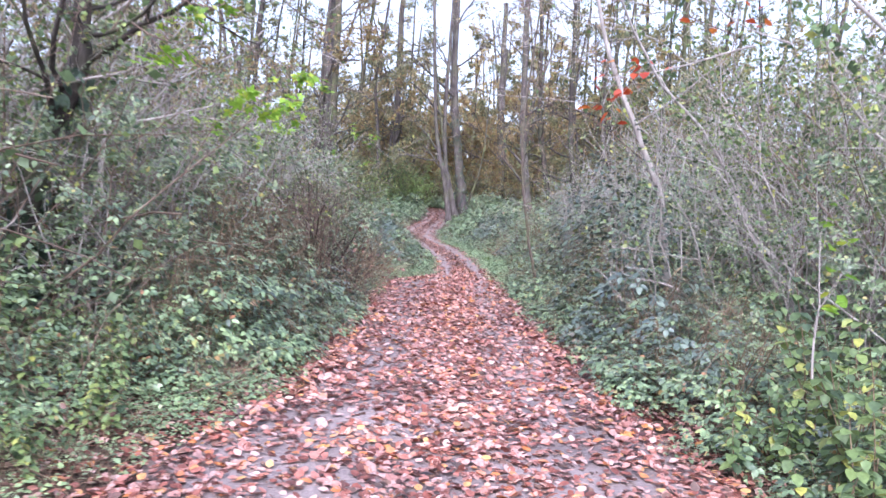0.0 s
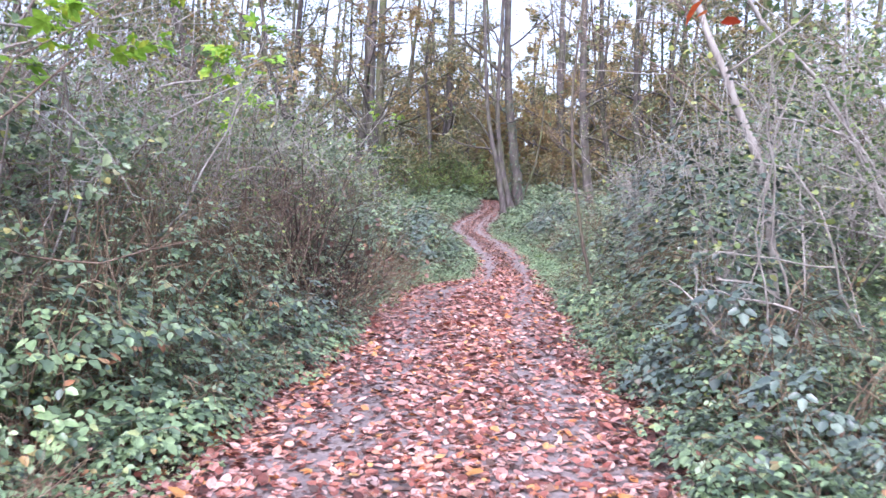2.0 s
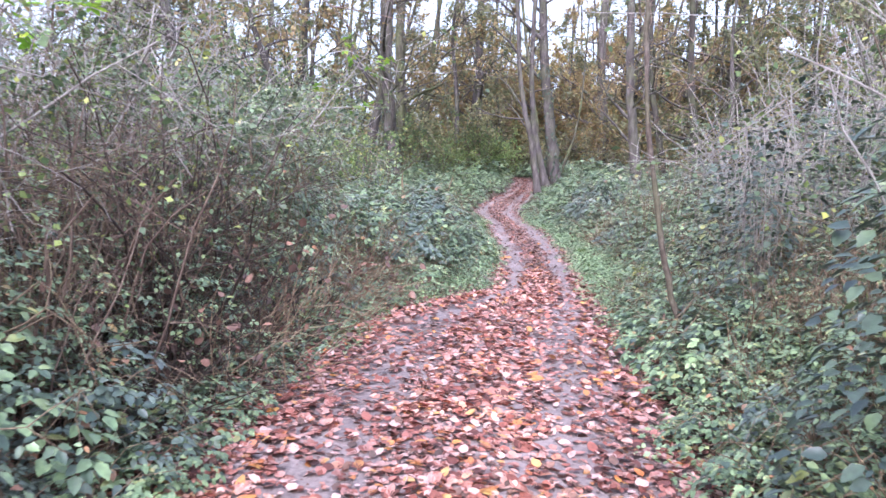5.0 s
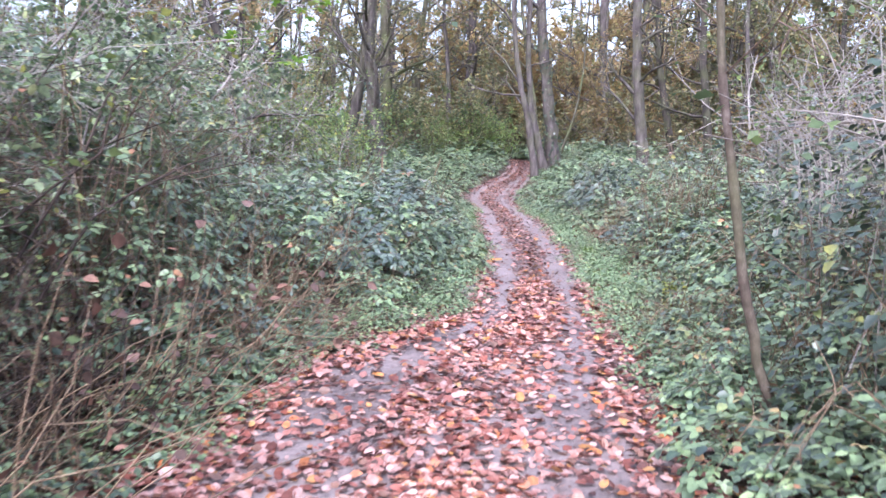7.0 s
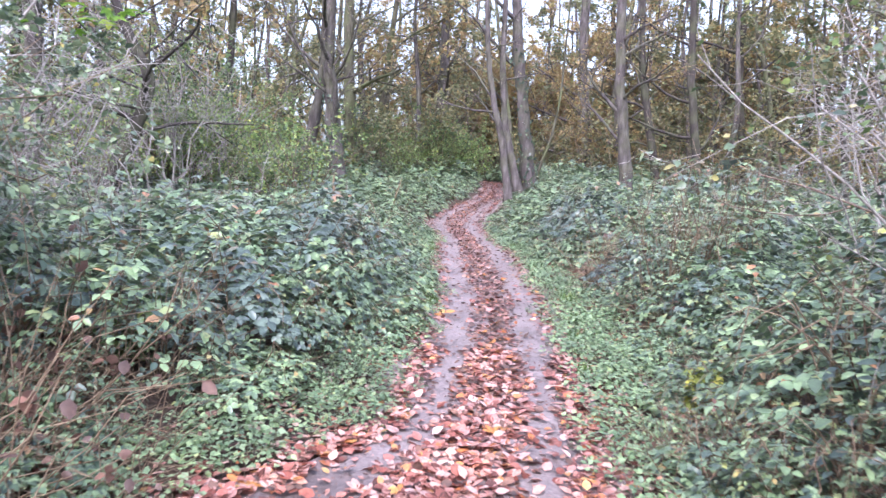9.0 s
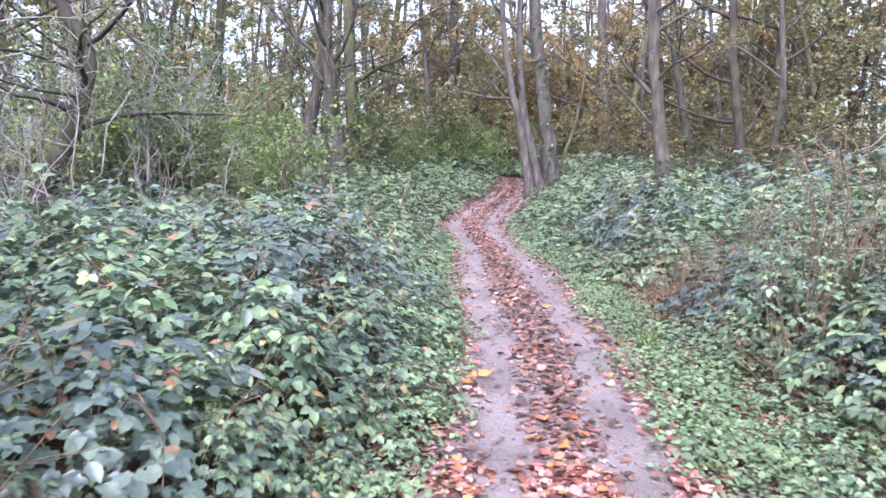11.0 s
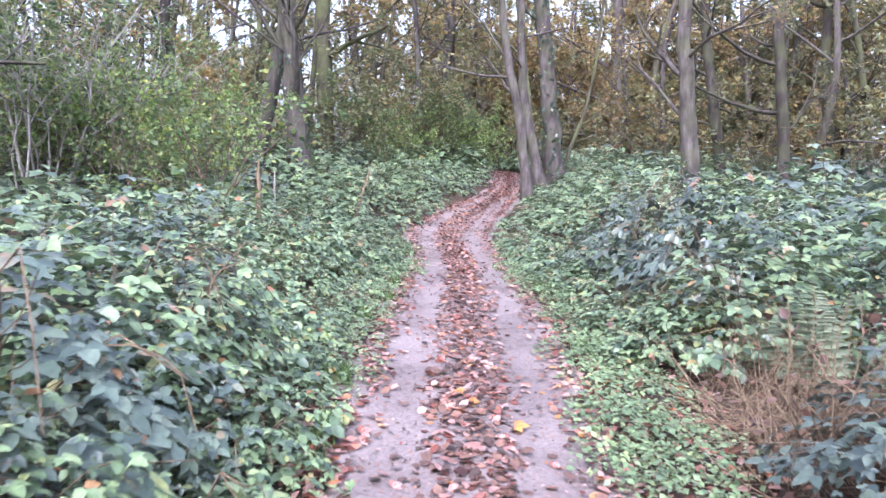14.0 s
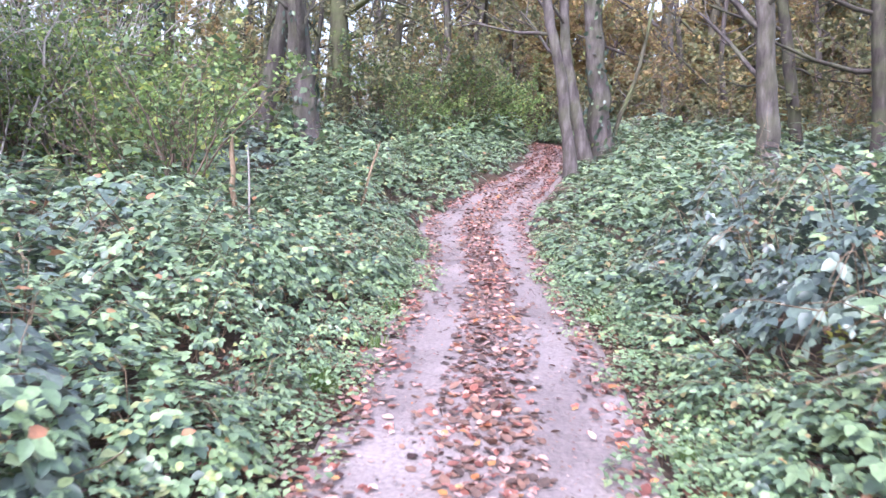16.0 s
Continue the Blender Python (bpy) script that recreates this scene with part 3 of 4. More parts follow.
def grass_tuft(name, label, blades, height):
    """A tuft of bent grass blades."""
    root = tagged(new(name), label, "grass", "grass tufts along the path")
    n = blades
    a = rng.uniform(0, 6.28, n)
    o = np.stack([np.cos(a), np.sin(a), np.zeros(n)], 1)
    pos = o * rng.uniform(0, 0.09, (n, 1)) + np.array([0, 0, -0.01])
    d = np.array([0, 0, 1.0]) + o * rng.uniform(0.1, 0.8, (n, 1)) + rng.normal(0, 0.15, (n, 3))
    tagged(part("foliage", mesh_of("foliage", *scatter((G0, GF), pos, o + rng.normal(0, 0.2, (n, 3)), d, height * rng.uniform(0.5, 1.2, n)), GRASS), root), kind="stuff")
    return root


def fern(name, label, fronds, height, mat):
    """A fern: arching fronds with paired leaflets that shorten to the tip."""
    root = tagged(new(name), label, "fern")
    for k in range(fronds):
        a = rng.uniform(0, 6.28)
        o = np.array([math.cos(a), math.sin(a), 0])
        s = np.linspace(0, 1, 9)[:, None]
        p = o * (0.22 * height * s ** 1.6) + np.array([0, 0, 1]) * height * rng.uniform(0.75, 1.05) * (s - 0.22 * s ** 3) + np.array([0, 0, -0.02])
        side = np.cross(o, [0, 0, 1])
        pos, way, size = [], [], []
        for f in np.linspace(0.15, 0.98, 15):
            i = min(int(f * 8), 7)
            at = p[i] + (p[i + 1] - p[i]) * (f * 8 - i)
            for sg in (-1, 1):
                pos.append(at), way.append(side * sg + (p[i + 1] - p[i]) * 2), size.append(0.24 * height * (1.05 - f) ** 0.8 * min(1, f * 4))
        frond = part("frond", mesh_of("frond", *scatter(blade(0.2, 0.02, 0.15), np.array(pos), np.cross(np.array(way), np.tile(p[4] - p[3], (len(pos), 1))) * np.sign(1) + np.array([0, 0, 0.05]), np.array(way), np.array(size)), mat), root)
        part("rib", mesh_of("rib", *tubes([(p, np.linspace(0.005, 0.0015, 9))], 3), CANE), frond)
    return root


def stick(label, foot, top, radius, mat):
    """A broken upright stick: a tapered, slightly crooked stem with a jagged end."""
    root = tagged(new("broken_stick"), label, "stick")
    root.location = foot
    d = np.array(top) - np.array(foot)
    s = np.linspace(0, 1, 7)[:, None]
    p = d * s + rng.normal(0, radius * 0.4, (7, 3)) * (s > 0)
    p[0] -= d * 0.05
    r = np.linspace(radius, radius * 0.75, 7)
    r[-1] *= 0.35
    part("stem", mesh_of("stem", *tubes([(p, r)], 7), mat), root)
    return root


def put(variants, x, y, size=1.0, sink=0.02, turn=None, zscale=1.0, tilt=0.0):
    """A copy of one of the variants, standing at (x, y)."""
    ob = variants[rng.integers(0, len(variants))]
    a = rng.uniform(0, 360) if turn is None else turn
    m = pose(x, y, float(lie(x, y)) - sink, tilt * rng.normal(), tilt * rng.normal(), a) @ Matrix.Diagonal((size, size, size * zscale, 1))
    return copy_thing(ob, m)


def drop_first(variants):
    """Takes the patterns out once all copies are made."""
    for ob in variants:
        for o in (*ob.children_recursive, ob):
            bpy.data.objects.remove(o)


BR_LABEL = "green bramble mound with arching thorny canes on the verge"
low_bramble = [bramble("bramble_bush", "low sprawling green bramble at the edge of the path", 0.48, 0.3, 250, 0.052, BRAMBLE, 6) for _ in range(3)]
mid_bramble = [bramble("bramble_bush", BR_LABEL, 0.65, 0.7, 330, 0.06, BRAMBLE, 12, TRIPLE_OPEN, hollow=0.65) for _ in range(3)]
mid_bramble.append(bramble("bramble_bush", "dark blue-green bramble mound with glossy leaves", 0.65, 0.7, 290, 0.07, BRAMBLE_DARK, 12, TRIPLE_OPEN, hollow=0.65))
field_bramble = [bramble("bramble_bush", "broad green bramble mound with leaves in flat tiers", 0.72, 0.72, 480, 0.07, BRAMBLE, 7, TRIPLE, hollow=0.45) for _ in range(3)]
field_bramble.append(bramble("bramble_bush", "dark blue-green bramble mound with glossy leaves", 0.72, 0.72, 440, 0.074, BRAMBLE_DARK, 7, TRIPLE, hollow=0.45))
tall_bramble = [bramble("bramble_bush", "tall tangled bramble thicket with green leaves and bare canes", 0.75, 1.25, 520, 0.052, BRAMBLE, 22, TRIPLE_OPEN, hollow=0.85) for _ in range(3)]
tall_bramble.append(bramble("bramble_bush", "tall shadowy bramble thicket with bare canes", 0.75, 1.25, 460, 0.058, BRAMBLE, 22, TRIPLE_OPEN, hollow=0.85))
herbs = [herb("ground_herb", "low patch of small green ground herbs", 0.36, 200, 0.042, HERB, 0.14) for _ in range(4)]
twiggy = [shrub("thicket_shrub", "bare grey twiggy shrub with a few green leaves", 3.0, 8, 620, 0.05, TWIG if k else TWIG_BROWN, SHRUB_LEAF, radius=0.014, lean=0.5, spread=0.7) for k in range(4)]
back_twiggy = [shrub("thicket_shrub", "grey-brown shrub deep in the thicket", 3.4, 9, 650, 0.065, TWIG if k else TWIG_BROWN, SHRUB_LEAF, depth=2, kids=4, radius=0.016, lean=0.45, spread=0.75) for k in range(2)]
browny = [shrub("thicket_shrub", "brown tangled bare shrub beside the path", 2.4, 9, 220, 0.045, DARK_TWIG if k else TWIG_BROWN, SHRUB_LEAF, radius=0.014, spread=0.75) for k in range(3)]
leafy = [shrub("leafy_shrub", "green leafy woodland shrub with thin stems", 2.6, 6, 1000, 0.09, TWIG_BROWN, SHRUB_LEAF, depth=2, kids=4) for _ in range(3)]
olive = [shrub("leafy_shrub", "olive green and yellow autumn shrub under the trees", 3.2, 5, 750, 0.14, TWIG_BROWN, OLIVE_LEAF, depth=2) for _ in range(2)]
gold = [shrub("leafy_shrub", "golden yellow autumn shrub under the trees", 3.2, 5, 800, 0.14, TWIG_BROWN, GOLD_LEAF, depth=2) for _ in range(2)]
far_olive = [shrub("leafy_shrub", "distant olive and brown autumn undergrowth", 4.5, 4, 900, 0.24, TWIG_BROWN, OLIVE_LEAF, depth=2, radius=0.03) for _ in range(2)]
high_olive = [shrub("young_tree", "many-stemmed young tree with thin brown and olive leaves", 9.0, 4, 2000, 0.22, TWIG_BROWN, OLIVE_LEAF if k else GOLD_LEAF, depth=2, kids=4, radius=0.06, lean=0.3, category="tree") for k in range(2)]
far_gold = [shrub("leafy_shrub", "distant golden autumn undergrowth", 4.5, 4, 800, 0.24, TWIG_BROWN, GOLD_LEAF, depth=2, radius=0.03) for _ in range(2)]
tall_leafy = [shrub("tall_shrub", "tall leafy shrub in the thicket", 5.0, 6, 1300, 0.09, TWIG, SHRUB_LEAF, radius=0.028, lean=0.3, depth=2, kids=4) for _ in range(2)]
fresh = [shrub("leafy_shrub", "fresh yellow-green leafy shrub under the trees", 2.6, 6, 1300, 0.1, TWIG_BROWN, FRESH_LEAF, depth=2, kids=4) for _ in range(2)]
nettles = [nettle("nettle_clump", "green upright leafy nettles by the path", 9, 0.95, 0.1, SHRUB_LEAF) for _ in range(2)]
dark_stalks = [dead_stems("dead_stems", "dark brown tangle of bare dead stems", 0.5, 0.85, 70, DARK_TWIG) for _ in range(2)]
yellow_herb = [nettle("yellowing_herb", "yellowing leafy herbs among the brambles", 8, 0.7, 0.12, YELLOW_LEAF, "herb") for _ in range(2)]
tufts = [grass_tuft("grass_tuft", "bright green grass tuft at the edge of the path", 60, 0.13) for _ in range(3)]
bare = [shrub("bare_shrub", "bare pale grey twiggy branches of a dead shrub", 2.6, 7, 0, 0.05, TWIG, SHRUB_LEAF, depth=3, kids=3, radius=0.013, lean=0.65, spread=0.8, wander=0.24) for _ in range(2)]
ferns = [fern("fern", "upright green-brown fern among dead stems", 4, 0.9, FERN_LEAF)]
stalks = [dead_stems("dead_stems", "brown tangle of dead arching stems beside the path", 0.45, 0.75, 80, DEAD_STEM if k else CANE) for k in range(2)]
poles = [shrub("hazel_shrub", "tall grey hazel poles with fine twigs and few leaves", 5.2, 7, 420, 0.06, TWIG if k else TWIG_BROWN, SHRUB_LEAF, depth=3, kids=3, spread=0.6, radius=0.022, lean=0.28, base=0.45) for k in range(3)]
airy = [shrub("young_tree", "slender young tree with thin fresh green leaves", 5.0, 5, 1100, 0.085, TWIG_BROWN, FRESH_LEAF, depth=3, kids=3, radius=0.03, lean=0.35, category="tree") for _ in range(2)]
climbers = [shrub("overgrown_shrub", "shrub overgrown with green bramble and ivy leaves", 2.6, 7, 1150, 0.058, TWIG, CLIMB_LEAF, depth=3, kids=3, spread=0.65, radius=0.014, lean=0.3, template=TRIPLE_OPEN if k < 2 else SINGLE) for k in range(3)]
PATTERNS = field_bramble + poles + airy + climbers + low_bramble + mid_bramble + tall_bramble + herbs + twiggy + back_twiggy + browny + leafy + olive + gold + far_olive + high_olive + far_gold + tall_leafy + fresh + yellow_herb + dark_stalks + tufts + bare + ferns + nettles + stalks


def cover_height(x, y):
    """How tall the growth stands at a place beside the path."""
    dl, dr = left(y) - x, x - right(y)
    if dl > 0:
        top = np.interp(y, [-4, 3, 4.8, 6.3, 12, 14.8, 16.5, 18, 21, 24, 32, 40], [0.5, 0.5, 0.7, 1.15, 1.35, 1.2, 0.85, 0.95, 0.95, 0.75, 0.65, 0.7])
        near = np.interp(y, [4, 5.5, 7, 10, 13, 15.3, 17, 18.5, 20, 24, 30], [0.7, 0.6, 0.4, 0.35, 0.55, 1.0, 0.7, 0.38, 0.33, 0.38, 0.3])
        return top * np.interp(dl, [0, near, near + 0.75], [0.1, 0.3, 1.0])
    top = np.interp(y, [-4, 4, 8, 12, 15, 17, 19.5, 21, 23, 27, 34, 40], [0.6, 0.75, 1.1, 1.25, 1.1, 0.9, 1.25, 1.4, 1.45, 1.25, 1.0, 0.7])
    near = np.interp(y, [4, 9, 14, 17, 19, 21.5, 25, 30, 36], [0.3, 0.25, 0.35, 0.7, 1.2, 0.9, 0.75, 0.5, 0.3])
    return top * np.interp(dr, [0, near, near + 0.9], [0.08, 0.27, 1.0])


# near growth, in staggered rows on both sides of the path
for side in (-1, 1):
    for row, d in enumerate((0.22, 0.5, 0.85, 1.3)):
        step = (0.42, 0.5, 0.62, 0.8)[row]
        y = 1.2 if row < 2 else 1.8
        while y < (32 if row < 2 else 28):
            yy = y + rng.uniform(-0.2, 0.2)
            dd = d + rng.uniform(-0.1, 0.16)
            x = left(yy) - dd if side < 0 else right(yy) + dd
            h = cover_height(x, yy)
            if side < 0 and row > 0 and 10.3 < yy < 13.0 and rng.random() < 0.85:
                y += step
                continue
            if side > 0 and row > 1 and 8.5 < yy < 10.3:
                y += step
                continue
            if side > 0 and row > 0 and 21.4 < yy < 24.0 and rng.random() < 0.85:
                y += step
                continue
            if h < 0.24:
                if rng.random() < (0.75 if yy > 11 else 0.35):
                    put(herbs, x, yy, rng.uniform(0.65, 1.1))
                y += step * 0.7
                continue
            if h < 0.48:
                put(low_bramble, x, yy, np.clip(h / 0.36, 0.7, 1.3) * rng.uniform(0.8, 1.1))
            elif yy > 17:
                wide = np.clip(h / 0.78, 0.75, 1.1) * rng.uniform(0.8, 1.1)
                put(field_bramble, x, yy, wide, zscale=np.clip(h / 0.72 / wide * rng.uniform(0.85, 1.05), 0.7, 1.7))
            elif h < 0.95:
                put(mid_bramble, x, yy, h / 0.78 * rng.uniform(0.62, 1.2))
            else:
                put(tall_bramble, x, yy, h / 1.3 * rng.uniform(0.8, 1.1))
            y += step * (1.2 if yy < 22 else 1.6)
for y in np.arange(2.0, 31, 0.13):
    for side in (-1, 1):
        dd = rng.uniform(0.08, 1.3)
        x = left(y) - dd if side < 0 else right(y) + dd
        if cover_height(x, y) < 0.3 and (y > 12 or rng.random() < 0.25):
            put(herbs, x, y, rng.uniform(0.6, 1.1))
near_fill, far_fill, dark_fill = [], [], []
for side in (-1, 1):
    for d in (1.75, 2.3, 2.95):
        for y in np.arange(1.5, 40, 0.8):
            yy, dd = y + rng.uniform(-0.3, 0.3), d + rng.uniform(-0.25, 0.25)
            x = left(yy) - dd if side < 0 else right(yy) + dd
            if side < 0 and 10.2 < yy < 13.1 and d < 2.6:
                continue
            if side > 0 and 21.6 < yy < 24.0 and d < 2:
                continue
            near_fill.append((x, yy, 0.65 * rng.uniform(0.8, 1.25), cover_height(x, yy) * rng.uniform(0.5, 1.25)))
    for d in (0.5, 1.1):
        for y in np.arange(28, 44, 0.75):
            x = left(y) - d if side < 0 else right(y) + d
            near_fill.append((x + rng.uniform(-0.2, 0.2) + side * 0.15, y, 0.5, (0.28 if d < 1 else 0.55) * rng.uniform(0.7, 1.2)))
    for d in np.arange(3.7, 13.5, 1.3):
        for y in np.arange(1.0, 58, 1.45):
            if y < 14 and d > 8:
                continue
            x = (left(y) - d if side < 0 else right(y) + d) + rng.uniform(-0.4, 0.4)
            (dark_fill if rng.random() < 0.35 else far_fill).append((x, y + rng.uniform(-0.4, 0.4), rng.uniform(0.8, 1.2), rng.uniform(0.55, 1.0) * (np.interp(y, [14, 20, 30, 40], [1.2, 1.75, 1.6, 1.2]) if side > 0 else 1.0)))
    for d in np.arange(1.0, 3.6, 0.9):
        for y in np.arange(42, 60, 1.1):
            far_fill.append(((left(y) - d if side < 0 else right(y) + d), y, 0.9, rng.uniform(0.6, 1.0)))
undergrowth("bramble_undergrowth", "dense small-leaved bramble cover behind the verge", [q for q in near_fill if q[1] < 16], 84, 0.066, BRAMBLE, TRIPLE_OPEN)
undergrowth("bramble_undergrowth", "dense green bramble cover in the open field", [q for k, q in enumerate(near_fill) if 16 <= q[1] < 27 and k % 4], 125, 0.072, BRAMBLE, TRIPLE)
undergrowth("bramble_undergrowth", "dark blue-green bramble cover in the open field", [q for k, q in enumerate(near_fill) if 16 <= q[1] < 27 and k % 4 == 0], 125, 0.074, BRAMBLE_DARK, TRIPLE)
undergrowth("bramble_undergrowth", "dense green bramble cover where the path climbs", [q for q in near_fill if q[1] >= 27], 110, 0.085, BRAMBLE)
undergrowth("bramble_undergrowth", "broad pale green bramble cover under the trees", far_fill, 36, 0.15, BRAMBLE)
undergrowth("bramble_undergrowth", "dark blue-green bramble cover under the trees", dark_fill, 36, 0.15, BRAMBLE_DARK)

# thickets: bare twiggy shrubs on both sides of the first stretch
for x0, x1, y0, y1, count, kinds in ((-4.6, -2.9, 4.5, 12.5, 17, twiggy), (-9, -4.8, 3, 15, 12, back_twiggy), (-3.0, -2.1, 10.4, 12.6, 9, browny), (-4.7, -3.5, 12.8, 15.6, 6, twiggy),
                                     (3.7, 5.0, 4.5, 13, 11, twiggy), (4.8, 10, 4, 17, 16, back_twiggy), (3.3, 5.5, 13.5, 17.5, 7, twiggy), (-9, -4, 18, 25, 3, twiggy), (-6, -4.4, 16, 18.6, 4, twiggy)):
    for _ in range(count):
        put(kinds, rng.uniform(x0, x1), rng.uniform(y0, y1), rng.uniform(0.6, 0.85) if kinds is browny else rng.uniform(0.8, 1.2) if kinds is twiggy else rng.uniform(1.0, 1.5), tilt=3)
for x0, x1, y0, y1, count, kinds in ((-9, -3, 4, 14, 9, leafy), (3.5, 9, 4, 15, 8, leafy), (-14, -4.5, 29.5, 36, 9, leafy), (-14, -5, 30, 36, 7, fresh), (-6, -2.6, 40, 46, 6, leafy), (-3.4, -1.9, 43, 46, 5, leafy),
                                     (-16, -2.5, 38, 50, 14, olive), (2, 14, 40, 52, 14, olive), (-3, 9, 44, 54, 4, gold), (-22, 22, 54, 66, 30, far_olive), (-18, 18, 54, 68, 18, far_gold), (-9, 12, 56, 62, 16, high_olive), (-14, 14, 62, 74, 16, high_olive), (-3, 8, 52, 58, 4, far_gold), (-8, 0, 50, 58, 6, far_olive), (-10, -5.5, 6, 11, 4, tall_leafy), (-6.5, -4.6, 7, 11, 3, tall_leafy), (4.8, 6, 6, 14, 4, tall_leafy), (-13, -8, 26, 36, 6, tall_leafy), (5.5, 11, 8, 20, 9, tall_leafy), (-10, -7, 30, 34, 4, tall_leafy)):
    for _ in range(count):
        x, y = rng.uniform(x0, x1), rng.uniform(y0, y1)
        if off_path(x, y) > 0.9 or y > 54:
            put(kinds, x, y, rng.uniform(0.75, 1.2))

for x, y, s in ((-2.3, 13.7, 1.3), (-2.9, 14.3, 1.5), (-3.6, 13.2, 1.5), (-2.7, 15.4, 1.35), (-3.3, 16.2, 1.5), (-2.3, 7.4, 1.15), (-2.5, 9.0, 1.2), (2.15, 20.0, 0.95), (2.6, 20.6, 1.2), (3.2, 21.6, 1.3)):
    put(tall_bramble, x, y, s)

for x, y, s in ((-2.3, 44.6, 0.85), (-1.9, 45.4, 0.85), (-3.1, 44.2, 0.9), (-4.2, 43.2, 0.8), (-8.4, 32.5, 1.25), (-9.4, 33.5, 1.3), (-7.6, 33.8, 1.1), (-9.8, 32.0, 1.4), (-6.4, 33.4, 0.8), (-1.7, 44.4, 0.75), (-2.7, 42.6, 0.75), (-3.6, 42.2, 0.7)):
    put(fresh, x, y, s)

# hazel poles that close the first stretch overhead, and shrubs overgrown with climbing leaves
for x0, x1, y0, y1, count, kinds, low, high in ((-6.6, -5.2, 7, 13.5, 9, poles, 0.8, 1.05), (5.4, 6.8, 10.8, 20, 9, poles, 0.8, 1.05), (-8.5, -6.4, 15, 22, 5, poles, 0.9, 1.1), (7, 9, 17, 26, 7, poles, 0.9, 1.1),
                                                (-3.7, -2.6, 12.8, 16.2, 8, climbers, 0.75, 1.0), (-4.8, -3.3, 15.5, 18.5, 5, climbers, 0.7, 0.95), (3.5, 4.3, 12.0, 16.5, 7, climbers, 0.85, 1.0), (-4.4, -3.0, 5.0, 10, 4, climbers, 0.8, 1.05), (3.4, 4.2, 5.5, 8.0, 2, climbers, 0.8, 1.0)):
    for k in range(count):
        put(kinds, rng.uniform(x0, x1), y0 + (y1 - y0) * (k + rng.random()) / count, rng.uniform(low, high), tilt=3)
for x, y, s in ((-10.4, 31.2, 1.0), (-8.9, 32.4, 0.9), (-11.8, 33.5, 1.1), (-7.9, 34.2, 0.8), (-9.9, 29.4, 0.8), (-12.6, 31.0, 1.1), (-2.6, 45.8, 0.75)):
    put(airy, x, y, s)
for x, y, s in ((-1.95, 10.6, 0.8), (-2.0, 11.4, 0.95), (-2.2, 12.2, 0.95), (-1.9, 9.8, 0.7)):
    put(browny, x, y, s, tilt=4)

# a bare hollow of dead stems on the left, its deep shade put into their dark colour, and brown stalks between the
# brambles
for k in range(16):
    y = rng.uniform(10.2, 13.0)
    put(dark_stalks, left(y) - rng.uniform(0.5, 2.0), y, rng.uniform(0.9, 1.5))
for k in range(22):
    y = rng.uniform(3.5, 17)
    put(dark_stalks if k % 3 == 0 else stalks, left(y) - rng.uniform(0.3, 1.0) if k % 2 else right(y) + rng.uniform(0.3, 1.1), y, rng.uniform(0.4, 0.7))
for k in range(22):
    y = rng.uniform(17, 28)
    put(stalks, left(y) - rng.uniform(0.5, 2.2) if k % 2 else right(y) + rng.uniform(0.8, 2.4), y, rng.uniform(0.45, 0.8))

# tall herbs and dead stems on the verges
for x, y, s in ((1.95, 3.3, 1.0), (2.3, 3.9, 1.1), (2.05, 4.6, 0.9), (2.6, 4.9, 1.2), (-2.0, 4.6, 0.7), (-2.6, 4.2, 0.8), (-2.3, 5.3, 0.7), (-3.0, 4.9, 0.95), (-2.4, 6.1, 0.75), (-2.9, 5.8, 0.9), (-2.1, 6.7, 0.65), (-2.0, 3.8, 0.55), (1.9, 8.0, 0.7), (-1.9, 16.4, 0.8)):
    put(nettles, x, y, s)
for x, y, s in ((-1.55, 6.6, 0.6), (-1.5, 11.3, 1.2), (-1.75, 11.9, 1.4), (-1.45, 13.7, 1.0), (-1.65, 14.4, 1.15), (-1.3, 14.9, 0.9), (-1.6, 12.8, 1.1), (-1.85, 13.2, 1.4), (-1.95, 14.1, 1.4), (-2.1, 15.3, 1.5), (-2.4, 15.7, 1.5), (-1.95, 16.1, 1.3), (-2.5, 16.3, 1.3), (-2.2, 14.8, 1.5), (-1.55, 7.6, 0.8), (-1.6, 9.2, 0.8), (-0.9, 18.0, 0.6), (2.15, 19.4, 1.0), (2.3, 20.3, 1.0),
                (1.85, 21.9, 1.05), (2.15, 22.3, 1.25), (1.75, 22.8, 0.85), (2.4, 22.0, 1.2), (2.5, 22.7, 1.2), (2.0, 22.6, 1.0), (2.0, 9.0, 0.8), (1.75, 15.2, 0.7), (2.3, 24.8, 0.8)):
    put(stalks, x, y, s)

